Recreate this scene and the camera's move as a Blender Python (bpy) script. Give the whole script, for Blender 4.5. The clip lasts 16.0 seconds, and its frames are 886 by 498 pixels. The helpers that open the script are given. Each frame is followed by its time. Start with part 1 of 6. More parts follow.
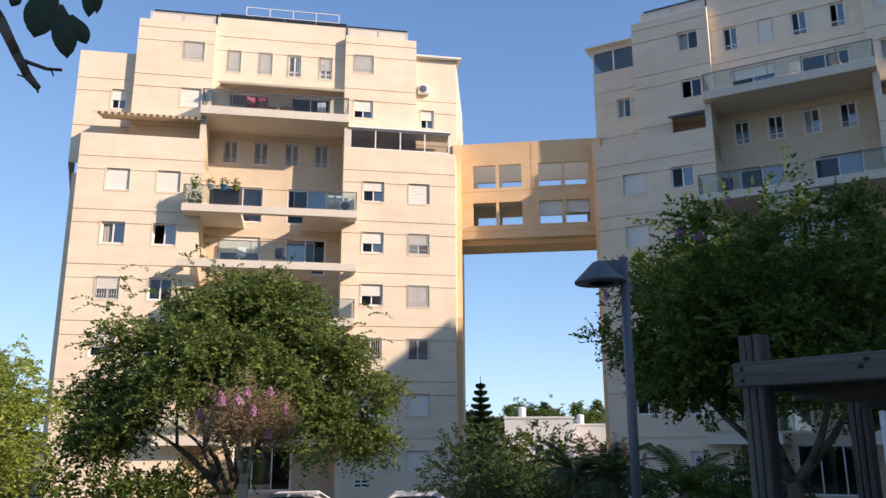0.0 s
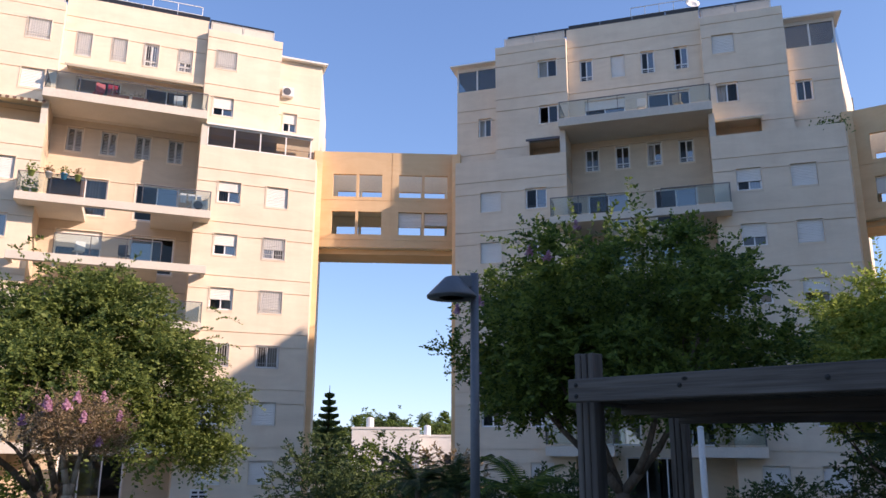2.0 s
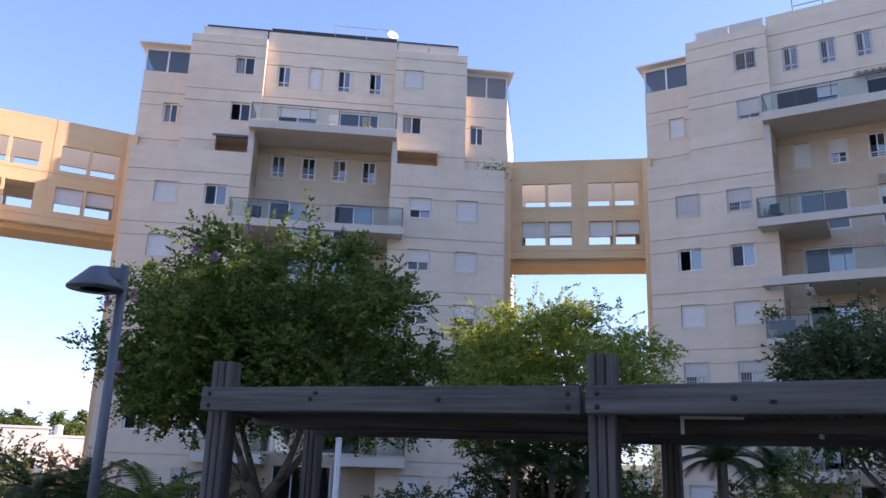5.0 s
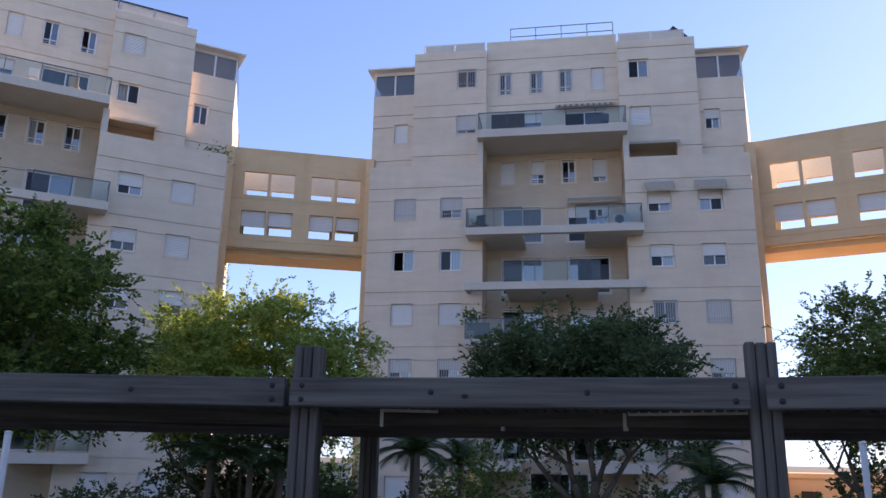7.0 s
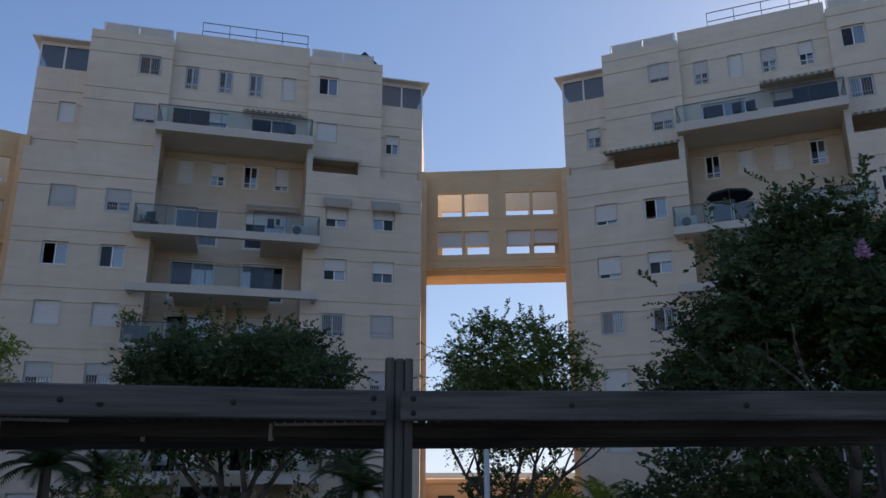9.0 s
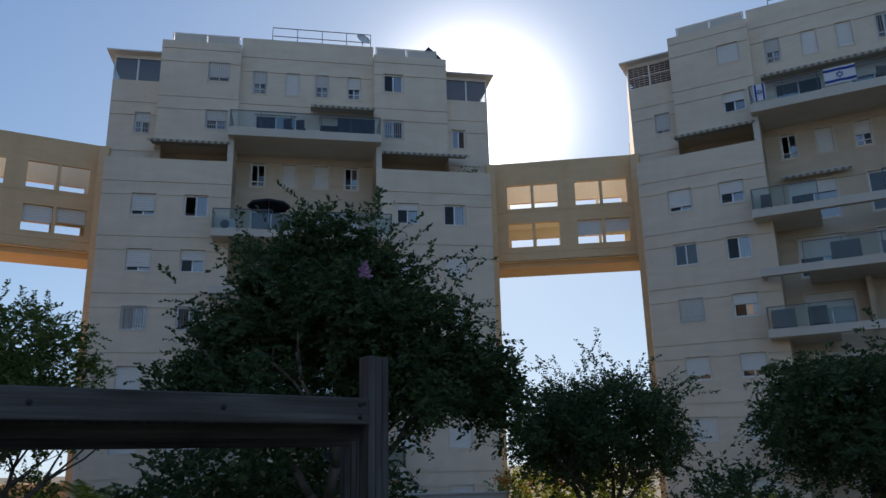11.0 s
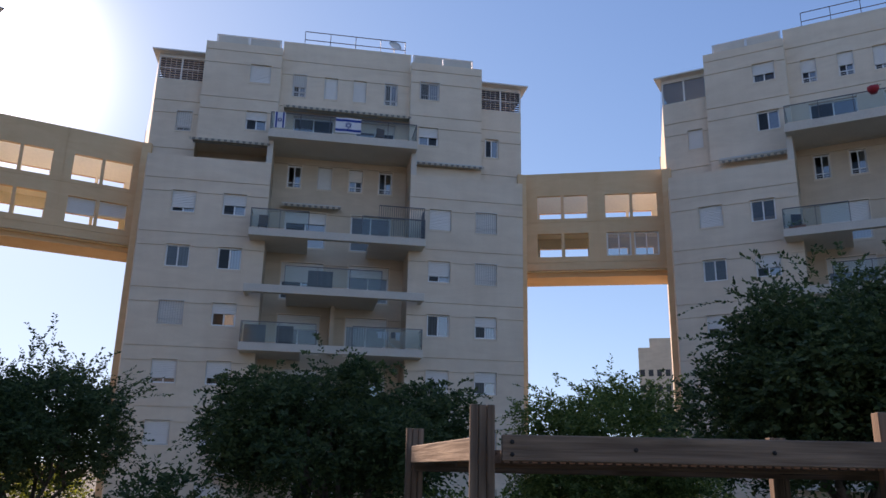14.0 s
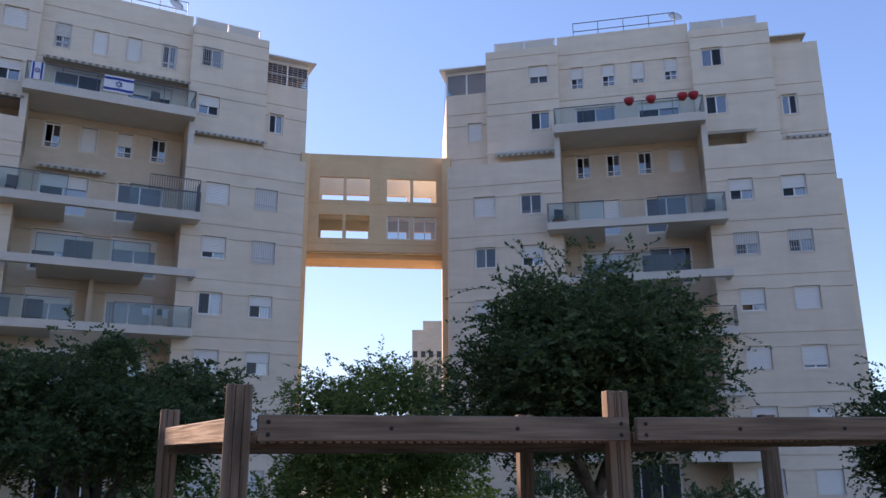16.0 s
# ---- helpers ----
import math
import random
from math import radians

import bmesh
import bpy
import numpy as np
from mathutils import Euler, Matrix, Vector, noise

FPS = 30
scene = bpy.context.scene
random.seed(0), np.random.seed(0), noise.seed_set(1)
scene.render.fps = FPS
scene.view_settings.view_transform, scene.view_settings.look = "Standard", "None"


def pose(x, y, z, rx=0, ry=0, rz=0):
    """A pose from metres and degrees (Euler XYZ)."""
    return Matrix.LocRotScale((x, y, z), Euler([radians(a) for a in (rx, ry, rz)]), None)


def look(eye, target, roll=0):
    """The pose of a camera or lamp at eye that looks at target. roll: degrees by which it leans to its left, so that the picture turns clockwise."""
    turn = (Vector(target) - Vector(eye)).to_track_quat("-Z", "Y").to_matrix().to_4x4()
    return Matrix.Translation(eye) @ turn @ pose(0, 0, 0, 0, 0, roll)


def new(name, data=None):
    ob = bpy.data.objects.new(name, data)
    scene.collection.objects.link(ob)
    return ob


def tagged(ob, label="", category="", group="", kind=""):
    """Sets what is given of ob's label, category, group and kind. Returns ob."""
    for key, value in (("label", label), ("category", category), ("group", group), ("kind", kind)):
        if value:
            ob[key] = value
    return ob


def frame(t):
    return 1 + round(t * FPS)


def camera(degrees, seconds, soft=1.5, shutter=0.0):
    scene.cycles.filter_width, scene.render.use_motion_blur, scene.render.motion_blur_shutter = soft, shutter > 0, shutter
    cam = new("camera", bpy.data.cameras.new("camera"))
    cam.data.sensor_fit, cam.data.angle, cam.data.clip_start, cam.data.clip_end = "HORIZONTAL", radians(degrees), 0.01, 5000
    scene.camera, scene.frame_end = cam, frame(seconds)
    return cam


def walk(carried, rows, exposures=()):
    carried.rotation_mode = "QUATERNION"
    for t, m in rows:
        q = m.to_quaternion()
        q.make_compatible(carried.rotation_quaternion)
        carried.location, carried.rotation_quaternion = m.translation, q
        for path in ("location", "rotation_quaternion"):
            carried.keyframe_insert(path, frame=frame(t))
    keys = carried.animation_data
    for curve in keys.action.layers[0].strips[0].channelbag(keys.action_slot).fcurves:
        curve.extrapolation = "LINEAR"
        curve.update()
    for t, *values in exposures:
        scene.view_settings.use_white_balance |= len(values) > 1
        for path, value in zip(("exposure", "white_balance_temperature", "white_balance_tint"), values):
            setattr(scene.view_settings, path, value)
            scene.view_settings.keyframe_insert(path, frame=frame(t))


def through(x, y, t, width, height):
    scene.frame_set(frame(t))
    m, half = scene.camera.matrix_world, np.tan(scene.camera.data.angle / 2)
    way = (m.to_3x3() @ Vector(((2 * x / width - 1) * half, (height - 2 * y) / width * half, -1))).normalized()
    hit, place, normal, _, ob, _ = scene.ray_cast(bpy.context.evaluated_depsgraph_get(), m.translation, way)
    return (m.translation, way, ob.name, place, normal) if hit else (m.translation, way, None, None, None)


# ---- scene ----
cam = camera(59.27, 16.0)
PATH = [
    (0, pose(0.082, 0.341, 1.731, 103.37, 0.18, 0.18)),
    (0.5, pose(0.086, 0.285, 1.739, 103.90, -0.04, -2.64)),
    (1, pose(0.097, 0.277, 1.744, 104.91, 0.14, -5.62)),
    (1.5, pose(0.101, 0.300, 1.740, 104.59, -0.30, -6.87)),
    (2, pose(0.101, 0.292, 1.733, 104.11, -0.36, -10.72)),
    (2.5, pose(0.114, 0.265, 1.728, 104.48, -0.21, -17.47)),
    (3, pose(0.150, 0.286, 1.729, 103.50, -0.56, -22.77)),
    (3.2, pose(0.151, 0.268, 1.731, 103.42, -0.76, -25.27)),
    (5.3, pose(0.235, 0.191, 1.764, 105.14, -1.85, -36.92)),
    (5.5, pose(0.241, 0.201, 1.765, 105.13, -1.87, -38.56)),
    (6, pose(0.286, 0.242, 1.771, 105.09, -1.55, -45.34)),
    (6.5, pose(0.270, 0.227, 1.757, 105.13, -1.06, -50.38)),
    (7, pose(0.259, 0.209, 1.759, 105.08, -1.05, -56.26)),
    (7.5, pose(0.241, 0.183, 1.760, 105.57, -0.79, -63.59)),
    (8, pose(0.222, 0.164, 1.759, 105.62, -0.31, -68.69)),
    (8.2, pose(0.221, 0.162, 1.759, 105.70, -0.23, -70.37)),
    (10.3, pose(0.268, -0.043, 1.746, 106.20, 0.07, -103.24)),
    (10.5, pose(0.285, -0.060, 1.748, 106.22, 0.01, -106.85)),
    (11, pose(0.301, -0.097, 1.759, 105.64, 1.26, -114.23)),
    (11.5, pose(0.195, -0.127, 1.759, 105.90, 1.24, -123.59)),
    (12, pose(0.209, -0.179, 1.761, 107.08, -0.20, -131.84)),
    (12.5, pose(0.228, -0.235, 1.747, 105.92, -0.90, -136.19)),
    (13, pose(0.214, -0.282, 1.754, 105.19, -1.18, -141.27)),
    (13.5, pose(0.161, -0.270, 1.756, 105.33, -1.17, -146.29)),
    (14, pose(0.137, -0.305, 1.756, 105.87, -1.16, -151.88)),
    (14.5, pose(0.099, -0.330, 1.751, 105.41, -0.81, -158.26)),
    (15, pose(0.073, -0.341, 1.753, 105.09, -0.39, -162.80)),
    (15.5, pose(0.059, -0.360, 1.755, 104.86, 0.07, -165.43)),
    (16, pose(0.052, -0.366, 1.754, 104.59, 0.28, -168.02)),
]
EXPOSURES = [(0.0, 0.80, 6680, 21), (2.0, 1.0, 6720, 29), (3.2, 1.16, 6820, 34), (5.3, 1.60, 6870, 38), (7.0, 1.34, 6860, 37), (8.2, 0.76, 6870, 33), (10.3, 0.31, 6700, 22), (11.5, 0.36, 6680, 21), (12.5, 0.54, 6680, 24), (14.0, 0.66, 6720, 30), (16.0, 1.18, 6810, 34)]
walk(cam, PATH, EXPOSURES)

# ---- sky and sun ----
SUN_AZ, SUN_EL = 117.4, 25.0          # clockwise from +y, above the horizon
world = bpy.data.worlds.new("sky")
scene.world = world
world.use_nodes = True
wn = world.node_tree.nodes
sky = wn.new("ShaderNodeTexSky")
sky.sky_type = "NISHITA"
sky.sun_disc = False
sky.sun_elevation, sky.sun_rotation = radians(SUN_EL), radians(SUN_AZ)
sky.altitude, sky.air_density, sky.dust_density, sky.ozone_density = 50, 0.56, 0.23, 1.7
wn["Background"].inputs["Strength"].default_value = 0.15
_sd = Vector((math.sin(radians(SUN_AZ)) * math.cos(radians(SUN_EL)), math.cos(radians(SUN_AZ)) * math.cos(radians(SUN_EL)), math.sin(radians(SUN_EL))))


def sky_math(kind, a, b):
    """One step on the sky's colour; a and b are sockets or constants."""
    n = wn.new("ShaderNodeVectorMath")
    n.operation = kind
    for i, q in enumerate((a, b)):
        if isinstance(q, tuple):
            n.inputs[i].default_value = q
        else:
            world.node_tree.links.new(q, n.inputs[i])
    return n


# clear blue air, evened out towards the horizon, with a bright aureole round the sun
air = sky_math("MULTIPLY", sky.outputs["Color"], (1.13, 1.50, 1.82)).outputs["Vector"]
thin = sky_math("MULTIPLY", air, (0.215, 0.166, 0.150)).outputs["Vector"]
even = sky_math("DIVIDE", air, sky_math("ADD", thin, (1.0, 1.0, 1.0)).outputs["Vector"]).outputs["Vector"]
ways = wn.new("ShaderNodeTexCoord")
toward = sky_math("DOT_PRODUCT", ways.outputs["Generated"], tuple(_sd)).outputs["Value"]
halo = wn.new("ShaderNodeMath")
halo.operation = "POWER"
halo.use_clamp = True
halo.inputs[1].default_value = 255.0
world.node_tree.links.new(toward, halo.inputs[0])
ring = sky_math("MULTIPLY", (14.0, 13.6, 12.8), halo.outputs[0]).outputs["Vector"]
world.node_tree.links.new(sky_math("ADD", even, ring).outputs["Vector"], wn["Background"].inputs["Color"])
sun = new("sun", bpy.data.lights.new("sun", "SUN"))
sun.data.energy, sun.data.angle, sun.data.color = 3.5, radians(0.53), (1.0, 0.86, 0.67)
sun.matrix_world = look(_sd * 80, (0, 0, 0))


# ---- materials ----
def mat(name, base, rough=0.8, var=0.15, scale=3.0, fine=40.0, bump=0.1, metal=0.0, stretch=(1, 1, 1), island=0.0, obj=0.0, second=None, streak=0.0, spec=0.5):
    """A surface with stains at one scale, grain at another, and relief."""
    m = bpy.data.materials.new(name)
    m.use_nodes = True
    nt = m.node_tree
    N, L = nt.nodes, nt.links
    b = N["Principled BSDF"]
    b.inputs["Roughness"].default_value, b.inputs["Metallic"].default_value = rough, metal
    b.inputs["Specular IOR Level"].default_value = spec
    tc = N.new("ShaderNodeTexCoord")
    mp = N.new("ShaderNodeMapping")
    mp.inputs["Scale"].default_value = stretch
    L.new(tc.outputs["Object"], mp.inputs["Vector"])
    n1, n2 = N.new("ShaderNodeTexNoise"), N.new("ShaderNodeTexNoise")
    for n, s, d in ((n1, scale, 5), (n2, fine, 3)):
        n.inputs["Scale"].default_value, n.inputs["Detail"].default_value = s, d
        L.new(mp.outputs["Vector"], n.inputs["Vector"])
    ad = N.new("ShaderNodeMath")
    ad.operation = "ADD"
    L.new(n1.outputs["Fac"], ad.inputs[0])
    L.new(n2.outputs["Fac"], ad.inputs[1])
    last = ad.outputs[0]
    lo, hi = 0.65, 1.35
    def add(sock, gain):
        mu = N.new("ShaderNodeMath")
        mu.operation = "MULTIPLY_ADD"
        mu.inputs[1].default_value = gain
        L.new(sock, mu.inputs[0])
        L.new(last, mu.inputs[2])
        return mu.outputs[0]
    if island:
        g = N.new("ShaderNodeNewGeometry")
        last = add(g.outputs["Random Per Island"], island)
        hi += island
    if obj:
        o = N.new("ShaderNodeObjectInfo")
        last = add(o.outputs["Random"], obj)
        hi += obj
    if streak:
        mp2 = N.new("ShaderNodeMapping")
        mp2.inputs["Scale"].default_value = (2.2, 2.2, 0.12)
        L.new(tc.outputs["Object"], mp2.inputs["Vector"])
        n3 = N.new("ShaderNodeTexNoise")
        n3.inputs["Scale"].default_value, n3.inputs["Detail"].default_value = 1.4, 4
        L.new(mp2.outputs["Vector"], n3.inputs["Vector"])
        last = add(n3.outputs["Fac"], streak)
        lo, hi = lo + streak * 0.3, hi + streak * 0.6
    rg = N.new("ShaderNodeMapRange")
    rg.inputs["From Min"].default_value, rg.inputs["From Max"].default_value = lo, hi
    L.new(last, rg.inputs["Value"])
    mx = N.new("ShaderNodeMix")
    mx.data_type = "RGBA"
    dark = tuple(c * (1 - var) for c in base) if second is None else second
    lite = tuple(min(1, c * (1 + var * 0.6)) for c in base)
    mx.inputs["A"].default_value, mx.inputs["B"].default_value = (*dark, 1), (*lite, 1)
    L.new(rg.outputs["Result"], mx.inputs["Factor"])
    L.new(mx.outputs["Result"], b.inputs["Base Color"])
    if bump:
        bp = N.new("ShaderNodeBump")
        bp.inputs["Strength"].default_value, bp.inputs["Distance"].default_value = bump, 0.02
        L.new(n2.outputs["Fac"], bp.inputs["Height"])
        L.new(bp.outputs["Normal"], b.inputs["Normal"])
    return m


def stone_mat(name, pale, dark):
    """Sawn limestone: broad soft stains, cloudy banding along the courses, fine grain and faint runs."""
    m = bpy.data.materials.new(name)
    m.use_nodes = True
    N, L = m.node_tree.nodes, m.node_tree.links
    p = N["Principled BSDF"]
    p.inputs["Roughness"].default_value, p.inputs["Specular IOR Level"].default_value = 0.88, 0.3
    tc = N.new("ShaderNodeTexCoord")
    total = None
    for sc, scale, detail, rough, warp, gain in (((1, 1, 1), 0.22, 6, 0.6, 0.0, 0.55), ((0.45, 0.45, 1.7), 0.9, 7, 0.62, 0.8, 0.75), ((1, 1, 0.14), 1.5, 5, 0.55, 0.0, 0.35), ((1, 1, 1), 14.0, 3, 0.5, 0.0, 0.16)):
        mp, n, mu = N.new("ShaderNodeMapping"), N.new("ShaderNodeTexNoise"), N.new("ShaderNodeMath")
        mp.inputs["Scale"].default_value = sc
        L.new(tc.outputs["Object"], mp.inputs["Vector"])
        L.new(mp.outputs["Vector"], n.inputs["Vector"])
        n.inputs["Scale"].default_value, n.inputs["Detail"].default_value = scale, detail
        n.inputs["Roughness"].default_value, n.inputs["Distortion"].default_value = rough, warp
        mu.operation = "MULTIPLY_ADD"
        mu.inputs[1].default_value = gain
        L.new(n.outputs["Fac"], mu.inputs[0])
        if total is not None:
            L.new(total, mu.inputs[2])
        else:
            mu.inputs[2].default_value = 0.0
        total = mu.outputs[0]
    rg, mx = N.new("ShaderNodeMapRange"), N.new("ShaderNodeMix")
    rg.inputs["From Min"].default_value, rg.inputs["From Max"].default_value = 0.66, 1.12
    L.new(total, rg.inputs["Value"])
    mx.data_type = "RGBA"
    mx.inputs["A"].default_value, mx.inputs["B"].default_value = (*dark, 1), (*pale, 1)
    L.new(rg.outputs["Result"], mx.inputs["Factor"])
    L.new(mx.outputs["Result"], p.inputs["Base Color"])
    bp = N.new("ShaderNodeBump")
    bp.inputs["Strength"].default_value, bp.inputs["Distance"].default_value = 0.08, 0.02
    L.new(total, bp.inputs["Height"])
    L.new(bp.outputs["Normal"], p.inputs["Normal"])
    return m


def timber_mat(name, pale, dark, stretch):
    """Weathered planks: long grain, blotchy stains, dark checks and knots."""
    m = bpy.data.materials.new(name)
    m.use_nodes = True
    N, L = m.node_tree.nodes, m.node_tree.links
    p = N["Principled BSDF"]
    p.inputs["Roughness"].default_value, p.inputs["Specular IOR Level"].default_value = 0.85, 0.25
    tc, info = N.new("ShaderNodeTexCoord"), N.new("ShaderNodeObjectInfo")
    shift = N.new("ShaderNodeVectorMath")
    shift.operation = "MULTIPLY_ADD"
    L.new(info.outputs["Random"], shift.inputs[0])
    shift.inputs[1].default_value = (17.0, 11.0, 23.0)
    L.new(tc.outputs["Object"], shift.inputs[2])
    def noise(sc, scale, detail, lo, hi):
        mp, n, r = N.new("ShaderNodeMapping"), N.new("ShaderNodeTexNoise"), N.new("ShaderNodeMapRange")
        mp.inputs["Scale"].default_value = sc
        L.new(shift.outputs["Vector"], mp.inputs["Vector"])
        L.new(mp.outputs["Vector"], n.inputs["Vector"])
        n.inputs["Scale"].default_value, n.inputs["Detail"].default_value = scale, detail
        r.inputs["From Min"].default_value, r.inputs["From Max"].default_value = lo, hi
        L.new(n.outputs["Fac"], r.inputs["Value"])
        return r.outputs["Result"]
    def blend(fac, a, b):
        mx = N.new("ShaderNodeMix")
        mx.data_type = "RGBA"
        for nm, q in (("A", a), ("B", b)):
            if isinstance(q, tuple):
                mx.inputs[nm].default_value = (*q, 1)
            else:
                L.new(q, mx.inputs[nm])
        L.new(fac, mx.inputs["Factor"])
        return mx.outputs["Result"]
    grain = noise(tuple(c * (1.0 if c < 1 else 2.4) for c in stretch), 3.0, 8, 0.32, 0.68)
    stain = noise(tuple(c * (1.6 if c < 1 else 0.6) for c in stretch), 1.7, 4, 0.50, 0.78)
    check = noise(tuple(c * (0.5 if c < 1 else 4.0) for c in stretch), 2.2, 3, 0.66, 0.72)
    col = blend(grain, dark, pale)
    col = blend(stain, col, tuple(c * 0.6 for c in dark))
    col = blend(check, col, tuple(c * 0.55 for c in dark))
    vor = N.new("ShaderNodeTexVoronoi")
    vor.inputs["Scale"].default_value = 1.9
    mp = N.new("ShaderNodeMapping")
    mp.inputs["Scale"].default_value = tuple(1.0 if c < 1 else 1.6 for c in stretch)
    L.new(shift.outputs["Vector"], mp.inputs["Vector"])
    L.new(mp.outputs["Vector"], vor.inputs["Vector"])
    kn = N.new("ShaderNodeMapRange")
    kn.inputs["From Min"].default_value, kn.inputs["From Max"].default_value = 0.05, 0.025
    L.new(vor.outputs["Distance"], kn.inputs["Value"])
    col = blend(kn.outputs["Result"], col, tuple(c * 0.3 for c in dark))
    L.new(col, p.inputs["Base Color"])
    bp = N.new("ShaderNodeBump")
    bp.inputs["Strength"].default_value, bp.inputs["Distance"].default_value = 0.5, 0.01
    L.new(grain, bp.inputs["Height"])
    L.new(bp.outputs["Normal"], p.inputs["Normal"])
    return m


def leaf_mat(name, a, b, through=0.35):
    """Leaves: colour varies leaf by leaf, and some light passes through."""
    m = bpy.data.materials.new(name)
    m.use_nodes = True
    N, L = m.node_tree.nodes, m.node_tree.links
    p = N["Principled BSDF"]
    p.inputs["Roughness"].default_value = 0.6
    p.inputs["Specular IOR Level"].default_value = 0.3
    g = N.new("ShaderNodeNewGeometry")
    mx = N.new("ShaderNodeMix")
    mx.data_type = "RGBA"
    mx.inputs["A"].default_value, mx.inputs["B"].default_value = (*a, 1), (*b, 1)
    L.new(g.outputs["Random Per Island"], mx.inputs["Factor"])
    L.new(mx.outputs["Result"], p.inputs["Base Color"])
    t = N.new("ShaderNodeBsdfTranslucent")
    L.new(mx.outputs["Result"], t.inputs["Color"])
    s = N.new("ShaderNodeMixShader")
    s.inputs["Fac"].default_value = through
    L.new(p.outputs["BSDF"], s.inputs[1])
    L.new(t.outputs["BSDF"], s.inputs[2])
    L.new(s.outputs["Shader"], N["Material Output"].inputs["Surface"])
    return m


def glass_mat(name, tint, gloss, rough=0.02, most=0.8):
    m = bpy.data.materials.new(name)
    m.use_nodes = True
    N, L = m.node_tree.nodes, m.node_tree.links
    tr, gl, ms = N.new("ShaderNodeBsdfTransparent"), N.new("ShaderNodeBsdfGlossy"), N.new("ShaderNodeMixShader")
    fr = N.new("ShaderNodeFresnel")
    fr.inputs["IOR"].default_value = 1.52
    mr = N.new("ShaderNodeMapRange")
    mr.inputs["To Min"].default_value, mr.inputs["To Max"].default_value = gloss, most
    L.new(fr.outputs["Fac"], mr.inputs["Value"])
    L.new(mr.outputs["Result"], ms.inputs["Fac"])
    tr.inputs["Color"].default_value = (*tint, 1)
    gl.inputs["Roughness"].default_value = rough
    L.new(tr.outputs["BSDF"], ms.inputs[1])
    L.new(gl.outputs["BSDF"], ms.inputs[2])
    L.new(ms.outputs["Shader"], N["Material Output"].inputs["Surface"])
    return m


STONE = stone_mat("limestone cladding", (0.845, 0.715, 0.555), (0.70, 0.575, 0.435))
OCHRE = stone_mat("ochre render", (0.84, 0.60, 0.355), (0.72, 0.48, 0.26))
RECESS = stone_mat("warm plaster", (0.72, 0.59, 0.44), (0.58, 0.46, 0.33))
CONC = mat("pale concrete", (0.66, 0.60, 0.51), 0.85, 0.12, 0.8, 14.0, 0.1)
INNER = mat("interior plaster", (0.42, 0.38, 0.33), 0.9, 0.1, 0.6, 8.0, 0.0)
ROOFING = mat("roof membrane", (0.5, 0.48, 0.45), 0.9, 0.2, 1.0, 10.0, 0.1)
FRAME = mat("white aluminium", (0.82, 0.81, 0.79), 0.4, 0.06, 3.0, 60.0, 0.0, obj=0.3)
SHUTTER = mat("roller shutter", (0.80, 0.77, 0.71), 0.55, 0.10, 2.0, 40.0, 0.0, obj=0.6)
GREYMET = mat("grey painted metal", (0.10, 0.10, 0.11), 0.45, 0.15, 4.0, 40.0, 0.02)
PALEMET = mat("pale painted metal", (0.60, 0.58, 0.54), 0.5, 0.1, 4.0, 40.0, 0.0)
LAMPMET = mat("galvanised lamp metal", (0.13, 0.14, 0.155), 0.5, 0.2, 5.0, 50.0, 0.03, metal=0.3)
DARK = mat("dark panel", (0.02, 0.02, 0.025), 0.3, 0.2, 4.0, 40.0, 0.0)
PANE = glass_mat("window glass", (0.42, 0.46, 0.47), 0.07)
# sash pair with shade and sky reflection built into tint and gloss
SHADEPANE = glass_mat("shade-tinted sash glass", (0.24, 0.26, 0.27), 0.02, 0.02, 0.45)
SKYPANE = glass_mat("sky-gloss sash glass", (0.50, 0.55, 0.57), 0.26, 0.03)
CLEARPANE = glass_mat("clear terrace glass", (0.74, 0.72, 0.67), 0.02, 0.03, 0.35)
RAILGLASS = glass_mat("railing glass", (0.80, 0.86, 0.87), 0.0, 0.05)
TINTED = glass_mat("grey tinted glass", (0.52, 0.56, 0.57), 0.08, 0.05)
FLOORM = mat("balcony tiles", (0.42, 0.38, 0.33), 0.6, 0.1, 2.0, 20.0, 0.05)
TIMBER = timber_mat("weathered timber", (0.150, 0.130, 0.114), (0.082, 0.069, 0.060), (0.45, 4, 4))
# sunlight on the rafters is put into this paler timber
SUNTIMBER = timber_mat("timber in a sunlit tone", (0.52, 0.38, 0.26), (0.36, 0.25, 0.165), (0.4, 3.5, 3.5))
TIMBER_UP = timber_mat("weathered upright timber", (0.150, 0.130, 0.114), (0.082, 0.069, 0.060), (4, 4, 0.45))
# browner copy of the weathered timber, with its warmer light in the colour
WARMTIMBER = timber_mat("brown warm-lit timber", (0.30, 0.215, 0.150), (0.155, 0.108, 0.076), (0.4, 3.5, 3.5))
WARMTIMBER_UP = timber_mat("brown warm-lit upright timber", (0.30, 0.215, 0.150), (0.155, 0.108, 0.076), (3.5, 3.5, 0.4))
BOLT = mat("dark zinc bolt", (0.035, 0.033, 0.032), 0.5, 0.2, 8.0, 60.0, 0.0, metal=0.7)
BARK = mat("grey brown bark", (0.17, 0.13, 0.10), 0.95, 0.4, 6.0, 30.0, 0.6, stretch=(3, 3, 0.6))
SOIL = mat("dry grass and soil", (0.17, 0.155, 0.11), 0.95, 0.4, 0.35, 6.0, 0.4, second=(0.11, 0.11, 0.06))
AWNING = leaf_mat("cream awning cloth", (0.56, 0.49, 0.38), (0.62, 0.55, 0.43), 0.35)
AWNDARK = mat("grey awning stripe", (0.24, 0.22, 0.19), 0.9, 0.12, 3.0, 60.0, 0.05)
